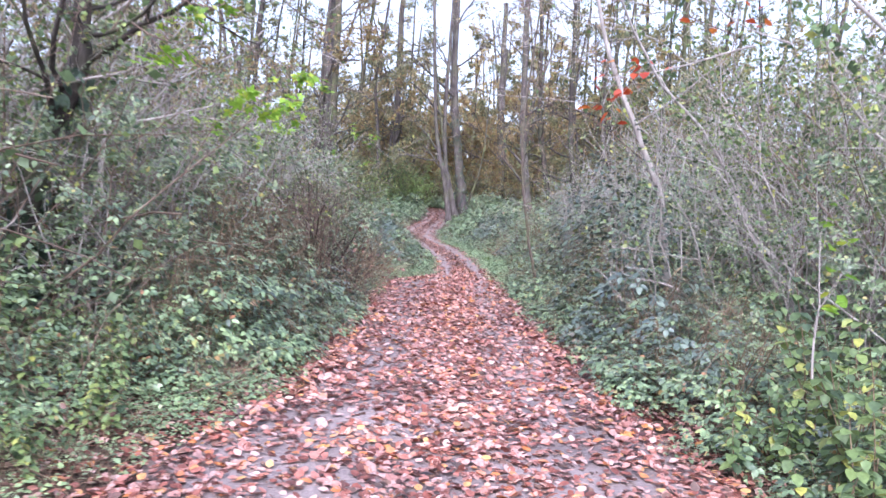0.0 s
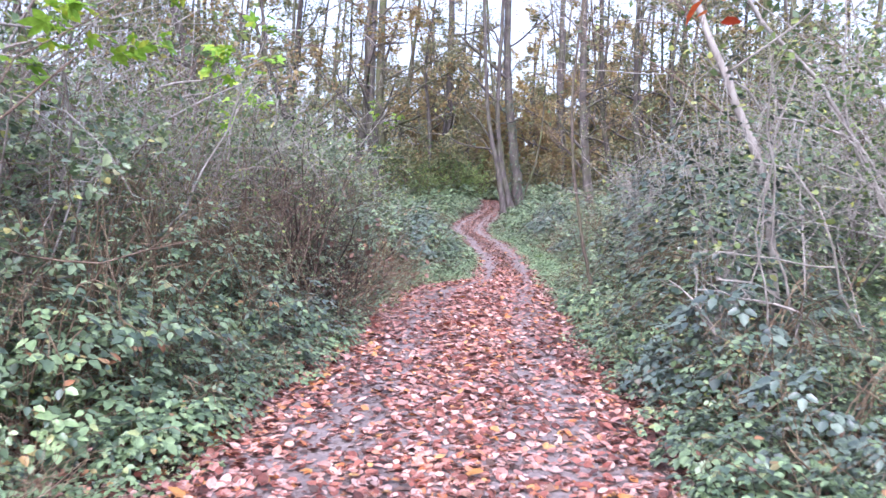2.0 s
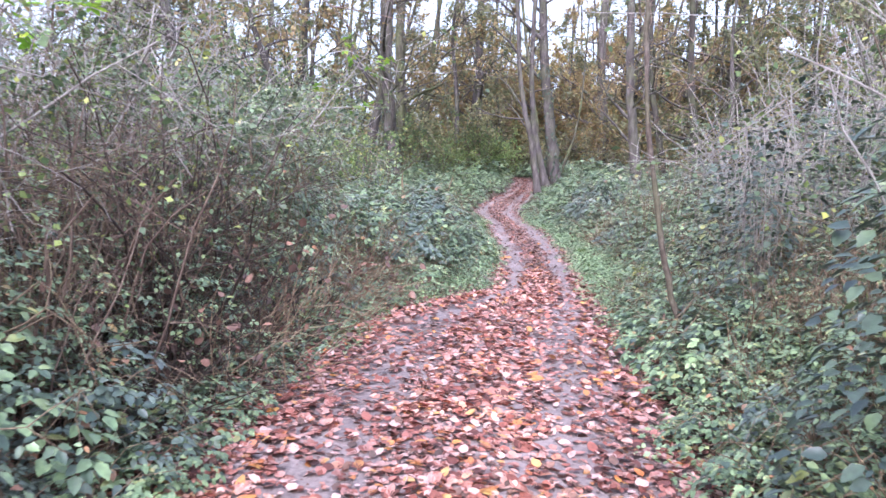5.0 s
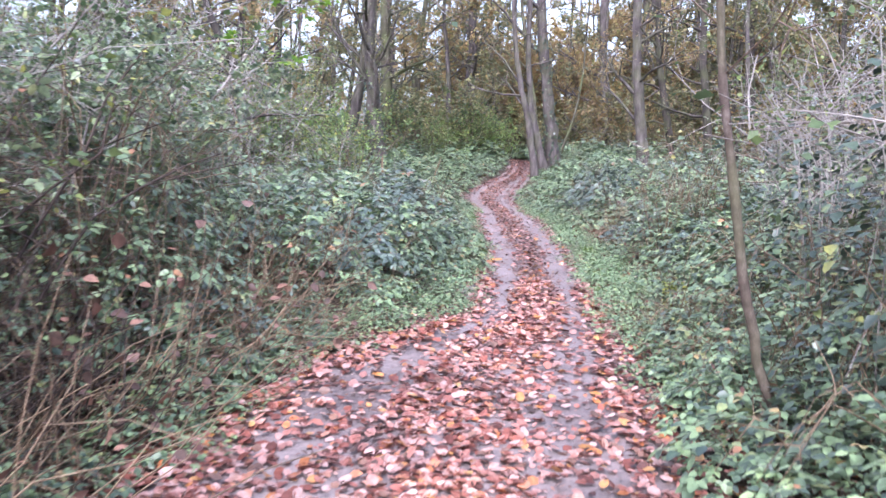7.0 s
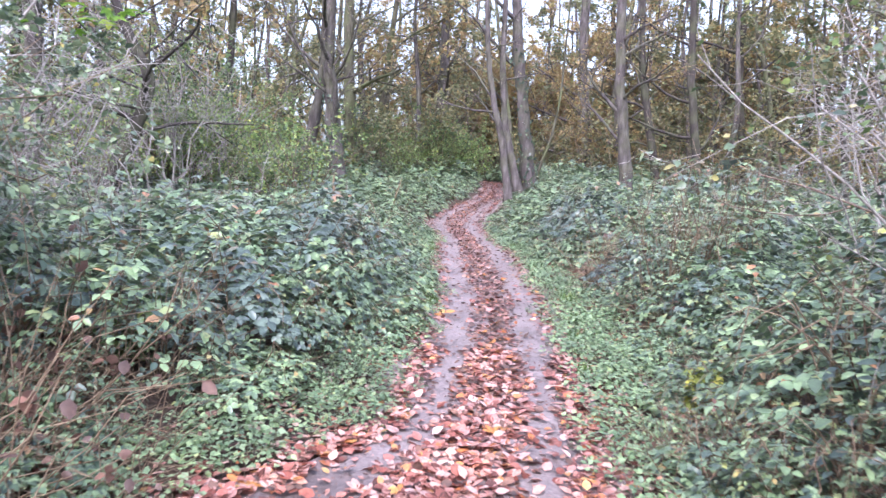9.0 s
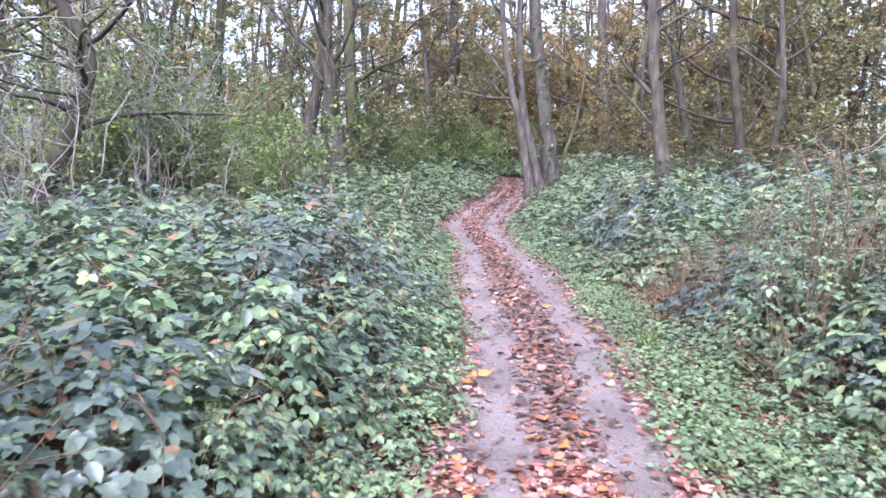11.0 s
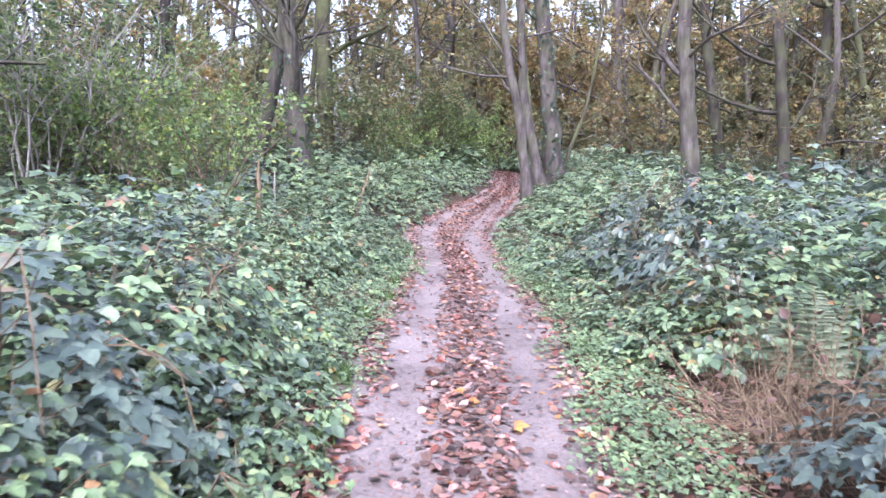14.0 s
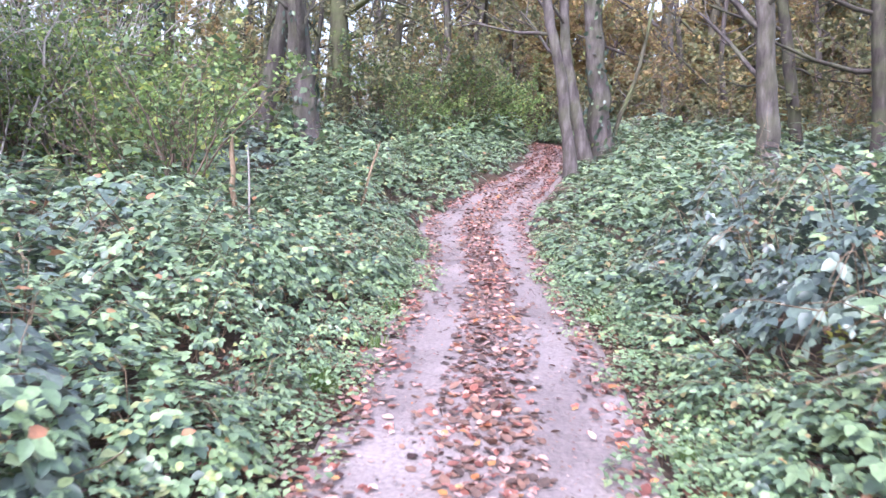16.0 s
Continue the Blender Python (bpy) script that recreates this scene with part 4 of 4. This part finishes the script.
for x, y, s in ((0.3, 48.0, 0.8), (1.0, 49.2, 0.9), (-2.6, 48.5, 0.9), (-0.2, 51, 1.0), (-1.2, 53, 1.1)):
    put(olive, x, y, s)
for x, y, s in ((1.95, 24.6, 0.6), (2.0, 25.8, 0.6), (2.6, 26.6, 0.8), (1.75, 28.2, 0.7), (2.9, 25.0, 0.7), (1.75, 16.6, 0.5)):
    put(yellow_herb, x, y, s)
for x, y, s in ((2.15, 23.2, 1.25), (2.5, 22.9, 1.15), (2.0, 23.8, 0.95)):
    put(ferns, x, y, s)
for x, y, s in ((-4.1, 20.9, 1.0), (-4.7, 21.8, 1.1), (-3.9, 22.3, 0.8), (3.9, 15.6, 1.0), (4.3, 17.0, 1.15), (4.6, 18.4, 1.1), (5.0, 19.6, 1.2), (5.2, 16.2, 1.3), (-4.4, 17.0, 1.0), (-5.0, 18.0, 1.3), (-4.7, 16.2, 1.2), (4.2, 13.0, 1.1), (3.9, 11.6, 0.9), (4.6, 6.6, 1.0), (4.5, 8.2, 0.9), (-4.4, 8.6, 0.9), (-4.6, 6.3, 0.9)):
    put(bare, x, y, s)
for k in range(22):
    y = rng.uniform(13, 30)
    side = -1 if k % 2 else 1
    put(tufts, left(y) - rng.uniform(0.02, 0.25) if side < 0 else right(y) + rng.uniform(0.05, 0.5), y, rng.uniform(0.7, 1.2))
stick("pale bare upright stick in the brambles", (-3.33, 29.3, 0.05), (-3.36, 29.3, 1.2), 0.014, TWIG)
stick("short broken brown stump with peeling bark", (-3.75, 29.8, 0.05), (-3.8, 29.8, 1.25), 0.04, DEAD_STEM)
stick("pale leaning broken stick above the brambles", (-2.8, 31.9, 0.1), (-2.5, 31.9, 1.25), 0.022, DEAD_STEM)

# ---- trees ----
def lift(x, y, up):
    return (x, y, float(lie(x, y)) + up)


BEECH = "tall grey-barked woodland tree with a thin autumn crown"
trunk_tree("tree", "tall straight grey tree at the bend of the path", [(0.85, 40, 0.85), (0.62, 40, 2.7), (0.2, 40, 5.6), (-0.1, 40.1, 9), (-0.2, 40, 15)], 0.26, 0.13, BARK, 7, 0.45, 3.2, 500, 0.09, OLIVE_LEAF, ivy=0.4)
trunk_tree("tree", "slim leaning grey tree at the edge of the path", [(0.2, 37.5, 0.5), (-0.13, 37.5, 2.5), (-0.46, 37.5, 3.7), (-0.74, 37.5, 5.1), (-1.2, 37.6, 11)], 0.13, 0.07, BARK, 5, 0.4, 2.5, 200, 0.08, OLIVE_LEAF)
trunk_tree("tree", "slim crooked grey tree beside a larger trunk", [(0.5, 39.5, 0.8), (0.1, 39.5, 2.3), (-0.15, 39.6, 3.3), (-0.37, 39.6, 5.5), (-0.3, 39.6, 12)], 0.15, 0.08, BARK, 5, 0.4, 2.5, 200, 0.08, OLIVE_LEAF)
trunk_tree("tree", "thin young tree leaning outwards", [(1.0, 40.5, 0.9), (1.2, 40.5, 1.9), (1.52, 40.5, 2.8), (1.78, 40.5, 4.3), (1.9, 40.5, 8)], 0.06, 0.03, BARK_MOSSY, 5, 0.4, 1.6, 150, 0.08, OLIVE_LEAF)
trunk_tree("tree", "thick pale grey tree with a forked side limb", [(-5.5, 37.5, 0.4), (-5.65, 37.5, 2), (-5.81, 37.5, 3.5), (-5.96, 37.5, 5), (-6, 37.5, 14)], 0.29, 0.15, BARK, 8, 0.35, 3.5, 500, 0.09, OLIVE_LEAF, ivy=0.3)
trunk_tree("tree", "thick mossy brown tree behind another trunk", [(-5.95, 41.5, 0.8), (-6.06, 41.5, 2.8), (-6.24, 41.5, 5.7), (-6.3, 41.5, 15)], 0.28, 0.15, BARK_MOSSY, 8, 0.4, 3.5, 500, 0.09, OLIVE_LEAF)
trunk_tree("tree", "ivy-covered dark tree standing in the shrubs", [(-10.1, 39, 0.6), (-10.05, 39, 2.3), (-9.9, 39, 5.1), (-9.6, 39, 12)], 0.2, 0.1, BARK_DARK, 7, 0.35, 3, 300, 0.09, OLIVE_LEAF, ivy=1.2)
trunk_tree("tree", "tall straight grey tree among brambles", [(3.85, 36.5, 0.45), (3.75, 36.5, 1.6), (3.54, 36.5, 3.2), (3.3, 36.5, 5), (3.0, 36.5, 14)], 0.22, 0.12, BARK, 7, 0.4, 3, 500, 0.09, GOLD_LEAF)
trunk_tree("tree", "slim dark tree leaning slightly", [(5.5, 41, 0.85), (5.35, 41, 2), (4.97, 41, 3.7), (4.56, 41, 5.9), (4.2, 41, 13)], 0.17, 0.09, BARK_DARK, 7, 0.3, 3, 400, 0.09, GOLD_LEAF)
trunk_tree("tree", "pale grey tree with a straight trunk", [(-3.3, 50, 1.0), (-3.34, 50, 3.2), (-3.5, 50, 7.5), (-3.6, 50, 16)], 0.3, 0.15, BARK, 8, 0.3, 4, 600, 0.11, GOLD_LEAF)
trunk_tree("tree", "grey tree with golden autumn leaves", [(3.7, 53, 1.0), (3.6, 53, 2), (3.22, 53, 8.2), (3.1, 53, 15)], 0.3, 0.15, BARK, 9, 0.2, 4, 1300, 0.12, GOLD_LEAF)
trunk_tree("tree", "straight dark tree among brambles", [(6.3, 38, 0.7), (6.14, 38, 2.3), (5.71, 38, 5.3), (5.5, 38, 13)], 0.17, 0.09, BARK_DARK, 8, 0.3, 3, 400, 0.09, OLIVE_LEAF)
trunk_tree("tree", "bent dark tree with low limbs", [(9.5, 44, 0.9), (9.27, 44, 2.5), (8.77, 44, 5.6), (8.9, 44, 12)], 0.2, 0.1, BARK_DARK, 8, 0.2, 4, 500, 0.1, GOLD_LEAF)
trunk_tree("tree", "crooked dark old tree with drooping bare branches", [(-6.2, 24, 0.0), (-6.0, 24, 1.25), (-5.6, 24, 1.95), (-5.4, 24, 2.7), (-5.9, 24, 3.5), (-6.8, 24, 6)], 0.15, 0.05, BARK_DARK, 13, 0.3, 2.6, 160, 0.06, SHRUB_LEAF, depth=3, limb_rise=-0.03, twig_mat=TWIG, kids=3)
trunk_tree("tree", "crooked dark tree wrapped in ivy in the thicket", [(-3.9, 7, 0), (-3.69, 7, 1.65), (-3.32, 7, 2.4), (-3.29, 7, 2.8), (-3.6, 7.2, 6)], 0.11, 0.06, BARK_DARK, 9, 0.3, 2.4, 300, 0.06, SHRUB_LEAF, ivy=0.3, depth=3)
trunk_tree("sapling", "slim straight brown sapling beside the path", [(1.75, 13, 0), (1.55, 13, 0.4), (1.41, 13, 0.94), (1.24, 13, 1.88), (1.17, 13, 2.7), (1.2, 13, 3.3), (1.35, 13, 5.2)], 0.027, 0.014, SAPLING_BARK, 10, 0.48, 1.0, 40, 0.06, SHRUB_LEAF, sides=8, category="sapling", limb_thick=0.7, knots=0.14)
trunk_tree("sapling", "pale forked sapling rising out of dark ivy", [(2.9, 9.75, 0), (2.75, 9.75, 1.2), (2.65, 9.75, 1.8), (2.32, 9.75, 2.46), (1.98, 9.75, 3.2), (1.7, 9.75, 3.9), (1.6, 9.8, 5)], 0.05, 0.02, TWIG, 9, 0.4, 1.6, 60, 0.06, SHRUB_LEAF, sides=8, category="sapling", limb_thick=0.7, knots=0.14)

wood = []
for k in range(6):
    h = 13 + 2 * (k % 3)
    b = rng.normal(0, 0.9, (4, 2)).cumsum(0) * 0.6
    wood.append(trunk_tree("tree", BEECH if k % 2 else "slim dark woodland tree with bare branches", [(0, 0, -0.1), (b[0, 0], b[0, 1], h * 0.25), (b[1, 0], b[1, 1], h * 0.5), (b[2, 0], b[2, 1], h)],
                           rng.uniform(0.1, 0.2), 0.05, (BARK, BARK_DARK, BARK_MOSSY)[k % 3], 7, 0.16, 3.8, 1500, 0.17, (GOLD_LEAF, OLIVE_LEAF, OLIVE_LEAF)[k % 3], sides=7, kids=3, depth=3))
far_wood = []
for k in range(4):
    b = rng.normal(0, 1.0, (3, 2)).cumsum(0) * 0.6
    far_wood.append(trunk_tree("tree", "distant woodland tree with brown and golden leaves", [(0, 0, -0.1), (b[0, 0], b[0, 1], 4), (b[1, 0], b[1, 1], 8), (b[2, 0], b[2, 1], 14)], rng.uniform(0.13, 0.2), 0.06,
                               (BARK, BARK_DARK)[k % 2], 7, 0.12, 4.2, 1800, 0.22, GOLD_LEAF if k == 0 else OLIVE_LEAF, sides=6, kids=2))
PATTERNS += wood + far_wood
taken = [(0.8, 40), (0.2, 37.5), (-5.5, 37.5), (-6, 41.5), (-10, 39), (3.8, 36.5), (5.4, 41), (-3.3, 50), (3.7, 53), (6.2, 38), (9.4, 44)]
for x0, x1, y0, y1, count in ((-22, -7, 34, 48, 16), (-16, -7.5, 29, 44, 11), (-8, -3, 47, 54, 6), (-16, 16, 47, 57, 40), (5, 22, 37, 50, 16), (-34, 34, 58, 90, 72), (-20, -10.5, 14, 32, 8), (11, 20, 14, 34, 9), (-14, -5, -8, 12, 5), (6, 14, -8, 12, 5)):
    for _ in range(count):
        x, y = rng.uniform(x0, x1), rng.uniform(y0, y1)
        if (off_path(x, y) > 1.2 or y > 54) and all(math.hypot(x - a, y - b) > 1.3 for a, b in taken):
            taken.append((x, y))
            put(far_wood if y > 56 else wood, x, y, rng.uniform(0.75, 1.3), sink=0.0)

# ---- branches that reach out beside the path ----
bough("maple_branch", "leafy branch with bright green maple leaves", (-3.2, 6.6, 2.3), (1, -0.1, 0.25), 1.5, 0.012, 60, 0.1, BRIGHT_LEAF, TWIG, PALMATE)
bough("maple_branch", "leafy branch with bright green maple leaves", (-2.6, 6.5, 2.0), (1, 0, 0.2), 1.2, 0.01, 50, 0.1, BRIGHT_LEAF, TWIG, PALMATE)
bough("maple_branch", "leafy branch with bright green maple leaves", (-2.3, 8.6, 2.2), (1, -0.3, 0.1), 1.0, 0.01, 40, 0.09, BRIGHT_LEAF, TWIG, PALMATE)
bough("maple_branch", "leafy branch with bright yellow-green maple leaves", (-3.6, 11.5, 2.4), (1, 0, 0.15), 1.4, 0.01, 40, 0.1, BRIGHT_LEAF, TWIG, PALMATE)
bough("maple_branch", "leafy branch with yellow-green leaves", (-2.7, 15.8, 1.5), (0.6, 0, 0.6), 1.7, 0.012, 45, 0.085, BRIGHT_LEAF, TWIG, PALMATE)
bough("red_leaf_branch", "thin branch with red and orange autumn leaves", (2.1, 5.6, 2.75), (-1, 0, -0.25), 1.2, 0.008, 26, 0.09, RED_LEAF, TWIG, SINGLE)
bough("red_leaf_branch", "thin branch with red and orange autumn leaves", (2.4, 5.7, 2.8), (-0.8, -0.1, 0.1), 0.9, 0.008, 16, 0.09, RED_LEAF, TWIG, SINGLE)
bough("yellow_leaf_spray", "spray of pale yellow-green leaves over nettles", (1.75, 3.6, 0.8), (-0.25, 0, 1), 0.7, 0.006, 22, 0.08, BRIGHT_LEAF, TWIG, SINGLE, 1)
for start, way, length, r in (((2.05, 8.0, 0.25), (-0.4, 0.2, 0.75), 0.9, 0.014), ((2.1, 8.6, 0.2), (-0.1, 0.1, 1), 1.9, 0.009), ((2.45, 8.3, 0.2), (0.1, 0, 1), 2.0, 0.009), ((1.95, 8.35, 0.95), (1, 0.1, -0.15), 1.0, 0.009), ((1.95, 8.9, 0.2), (0.3, 0.1, 1), 1.7, 0.008), ((2.3, 8.1, 0.3), (-0.1, -0.1, 1), 1.4, 0.01), ((2.5, 8.2, 0.75), (-1, 0.2, 0.3), 0.8, 0.011), ((2.6, 8.5, 0.5), (-0.4, 0, 1), 2.2, 0.012),
                              ((2.4, 12.3, 0.6), (-1, 0.25, 0.25), 0.7, 0.008), ((2.1, 14.0, 0.75), (-0.7, 0.5, 0.35), 0.8, 0.008), ((-1.7, 5.2, 0.1), (1, 0.3, 0.25), 0.9, 0.007),
                              ((-2.4, 4.7, 0.05), (0.1, 0, 1), 1.3, 0.012), ((-2.3, 4.75, 0.05), (0.4, 0.1, 1), 1.1, 0.009), ((-3.3, 6.4, 1.35), (1, 0.3, 0.2), 1.5, 0.007), ((-3.2, 6.8, 0.9), (1, -0.1, 0.9), 1.2, 0.008),
                              ((-4.6, 19.3, 1.5), (1, -0.2, 0.3), 1.9, 0.011), ((-4.5, 19.2, 1.9), (1, 0, 0.4), 1.7, 0.01), ((-4.7, 19.5, 1.3), (1, -0.1, -0.05), 1.6, 0.009), ((-4.3, 18.8, 1.1), (0.7, -0.1, 0.9), 1.6, 0.01),
                              ((-4.4, 19.0, 2.3), (1, -0.1, 0.05), 1.5, 0.009)):
    bough("bare_branch", "bare branch sticking out of the thicket", start, way, length, r if 7.9 < start[1] < 9 or start[1] > 18 else r * 0.6, 0, 0.05, SHRUB_LEAF, TWIG if 7.9 < start[1] < 9 or start[1] > 18 else TWIG_BROWN, SINGLE, 2 if start[1] > 18 else 1, -0.02, wander=0.16)

# bare limbs that hang into the ride from the trees on both sides
for k in range(14):
    side = -1 if k % 2 else 1
    y = 14 + 0.8 * k + rng.uniform(-0.5, 0.5)
    x = side * rng.uniform(4.2, 6.0)
    bough("overhanging_branch", "bare brown branch with fine twigs hanging from the trees", (x, y, rng.uniform(4.2, 5.8) + float(lie(x, y))), (-side, rng.uniform(-0.4, 0.4), rng.uniform(0.05, 0.4)), rng.uniform(2.8, 4.2), 0.015, 90 if k % 3 else 0, 0.06,
          OLIVE_LEAF, TWIG if k % 3 == 0 else TWIG_BROWN, DIAMOND, 3, -0.03, wander=0.17)
for k in range(18):
    side = -1 if k % 2 else 1
    y = 13.5 + 1.1 * k + rng.uniform(-0.5, 0.5)
    x = side * rng.uniform(4.4, 5.4)
    bough("overhanging_branch", "thin bare branch with fine twigs arching over the path", (x, y, rng.uniform(3.8, 5.2) + 0.09 * y), (-side, rng.uniform(-0.3, 0.3), rng.uniform(0.1, 0.5)), rng.uniform(3.6, 5.2), 0.016, 110, 0.07,
          OLIVE_LEAF if k % 3 else GOLD_LEAF, TWIG if k % 2 == 0 else TWIG_BROWN, DIAMOND, 3, -0.02, wander=0.17)
for x, y in ((-10.5, 12.5), (9.8, 13.5), (-11.0, 19.5), (11.5, 19.0)):
    put(wood, x, y, rng.uniform(0.8, 1.0), sink=0.0)

# ---- ivy clumps on the right verge ----
for x, y, r, h, n, size in ((2.25, 9.3, 0.9, 2.3, 2300, 0.068), (2.1, 12.75, 0.55, 1.9, 1100, 0.062), (2.75, 13.5, 0.8, 2.2, 1400, 0.066), (2.5, 14.9, 0.7, 1.8, 1000, 0.064), (3.2, 16.0, 0.9, 1.8, 1100, 0.07)):
    ob = bramble("ivy_clump", "dark glossy ivy smothering an old shrub", r, h, n, size, IVY, 16, template=SINGLE, cane_mat=TWIG, hollow=0.6, skirt=0.04)
    tagged(ob, category="ivy", group="ivy clumps by the path")
    ob.location = lift(x, y, -0.02)

# ---- fallen leaves ----
def fallen(count, y0, y1, beyond, size, keep):
    """Random places, heights and sizes for leaves lying on the path and its edges."""
    y = rng.uniform(y0, y1, count * 3)
    u = rng.uniform(-beyond, 1 + beyond, count * 3)
    ok = rng.random(count * 3) < keep(u, y)
    y, u = y[ok][:count], u[ok][:count]
    x = left(y) + u * (right(y) - left(y))
    z = np.where((u > 0) & (u < 1), path_z(x, y), lie(x, y) - 0.02) + rng.uniform(0.003, 0.016, len(y))
    n = rng.normal(0, 0.22, (len(y), 3)) + np.array([0, 0, 1])
    return np.stack([x, y, z], 1), n, rng.normal(0, 1, (len(y), 3)), size * rng.uniform(0.4, 1.3, len(y))


def cover(u, y):
    """How thick the leaves lie: all over at first, later in the middle strip and along the edges."""
    open_ = np.clip((y - 11) / 8, 0, 1) * np.clip((38 - y) / 9, 0.25, 1)
    ruts = np.exp(-((u - 0.22) / 0.13) ** 2) + np.exp(-((u - 0.78) / 0.13) ** 2)
    sides_ = np.exp(-(np.minimum(np.abs(u), np.abs(u - 1)) / 0.07) ** 2)
    base = 1 - ruts * (0.52 + 0.1 * np.clip((y - 5) / 4, 0, 1) + 0.35 * open_) - 0.15 * open_
    return np.clip(np.where((u < -0.02) | (u > 1.02), 0.35 - 0.12 * open_, base + 0.3 * sides_), 0.03, 1)


def middle(u, y):
    return np.exp(-((u - 0.5) / 0.17) ** 2)


def evenly(u, y):
    return np.full(len(u), 0.5)


def verge(u, y):
    return np.where((u < 0) | (u > 1), np.where(y < 14, 0.95, 0.5), 0.0)


CURL = bunch([(turned(blade(0.68, 0.1, -0.06)[0] * s, d), BF) for d, s in ((0, 0.75), (52, 0.66), (-58, 0.58))])
OVAL = blade(0.82, 0.08, -0.1)
litter = tagged(new("leaf_litter"), "thick carpet of fallen red and pink-brown autumn leaves", "fallen leaves", kind="stuff")
for name, tmpl, count, y0, y1, size, mat in (("lobed_leaves", CURL, 12000, -1, 18, 0.082, DRY_LEAF), ("oval_leaves", OVAL, 17000, -1, 18, 0.062, DRY_LEAF), ("dark_leaves", OVAL, 12000, -1, 51, 0.055, DARK_LEAF),
                                             ("later_leaves", OVAL, 9500, 18, 51, 0.055, DRY_LEAF), ("later_lobed_leaves", CURL, 2000, 18, 44, 0.065, DRY_LEAF), ("crumbs", DIAMOND, 9000, 0, 34, 0.022, DARK_LEAF), ("pale_crumbs", DIAMOND, 3500, 0, 32, 0.02, DRY_LEAF), ("rotting_leaves", OVAL, 4200, 16, 40, 0.058, DARK_LEAF), ("verge_leaves", OVAL, 13000, 0, 28, 0.065, DRY_LEAF)):
    tagged(part(name, mesh_of(name, *scatter(tmpl, *fallen(count, y0, y1, 0.6 if name == "verge_leaves" else 0.16, size, verge if name == "verge_leaves" else evenly if "crumbs" in name else middle if name == "rotting_leaves" else cover)), mat), litter), kind="stuff")
singles = [mesh_of("fallen_leaf", *scatter(t, np.zeros((1, 3)), np.array([[0.1, 0.1, 1.0]]), np.array([[0, 1.0, 0]]), np.array([1.0])), mat) for t in (CURL, OVAL, PALMATE) for mat in (DRY_LEAF, FALLEN_ORANGE)]
fp, fn, fd, fs = fallen(290, 4.5, 24, 0.05, 0.085, cover)
for k in range(len(fp)):
    ob = part("fallen_leaf", singles[k % len(singles)], litter)
    ob.matrix_basis = Matrix.LocRotScale(fp[k] + np.array([0, 0, 0.008]), Euler((rng.normal(0, 0.2), rng.normal(0, 0.2), rng.uniform(0, 6.28))), (fs[k],) * 3)

# golden and olive growth that closes the wood on the far side of the bramble field
for x0, x1, y0, y1, count, kinds, big in ((6, 20, 48, 58, 3, high_olive, 1.1), (7, 13, 39, 45, 3, gold, 1.0), (-4, 5, 56, 62, 6, far_gold, 1.4)):
    for _ in range(count):
        put(kinds, rng.uniform(x0, x1), rng.uniform(y0, y1), big * rng.uniform(0.85, 1.2), sink=0.0)
for x, y in ((7.6, 40.6), (11.2, 47.5), (13.4, 43.2), (8.6, 50.5), (16.0, 49.0), (10.2, 53.0), (1.8, 58.5), (-1.2, 60.5), (5.2, 60.0)):
    put(far_wood, x, y, rng.uniform(0.7, 0.95), sink=0.0)
# bare twiggy limbs of the trees across the field
for x, y, z, length in ((9.2, 30.5, 2.9, 3.2), (10.1, 32.0, 3.6, 3.4), (9.5, 28.5, 3.5, 3.0), (9.4, 34.0, 3.0, 3.4)):
    bough("overhanging_branch", "bare pale branch with fine twigs reaching over the brambles", (x, y, z + float(lie(x, y))), (-1, rng.uniform(-0.3, 0.3), rng.uniform(-0.25, 0.05)), length, 0.022, 60, 0.06, OLIVE_LEAF, TWIG, DIAMOND, 3, -0.03, wander=0.17)
for x, y in ((9.3, 30.4), (10.2, 32.1), (9.6, 28.4), (9.5, 34.1)):
    put(wood, x, y, rng.uniform(0.9, 1.1), sink=0.0)

drop_first(PATTERNS)
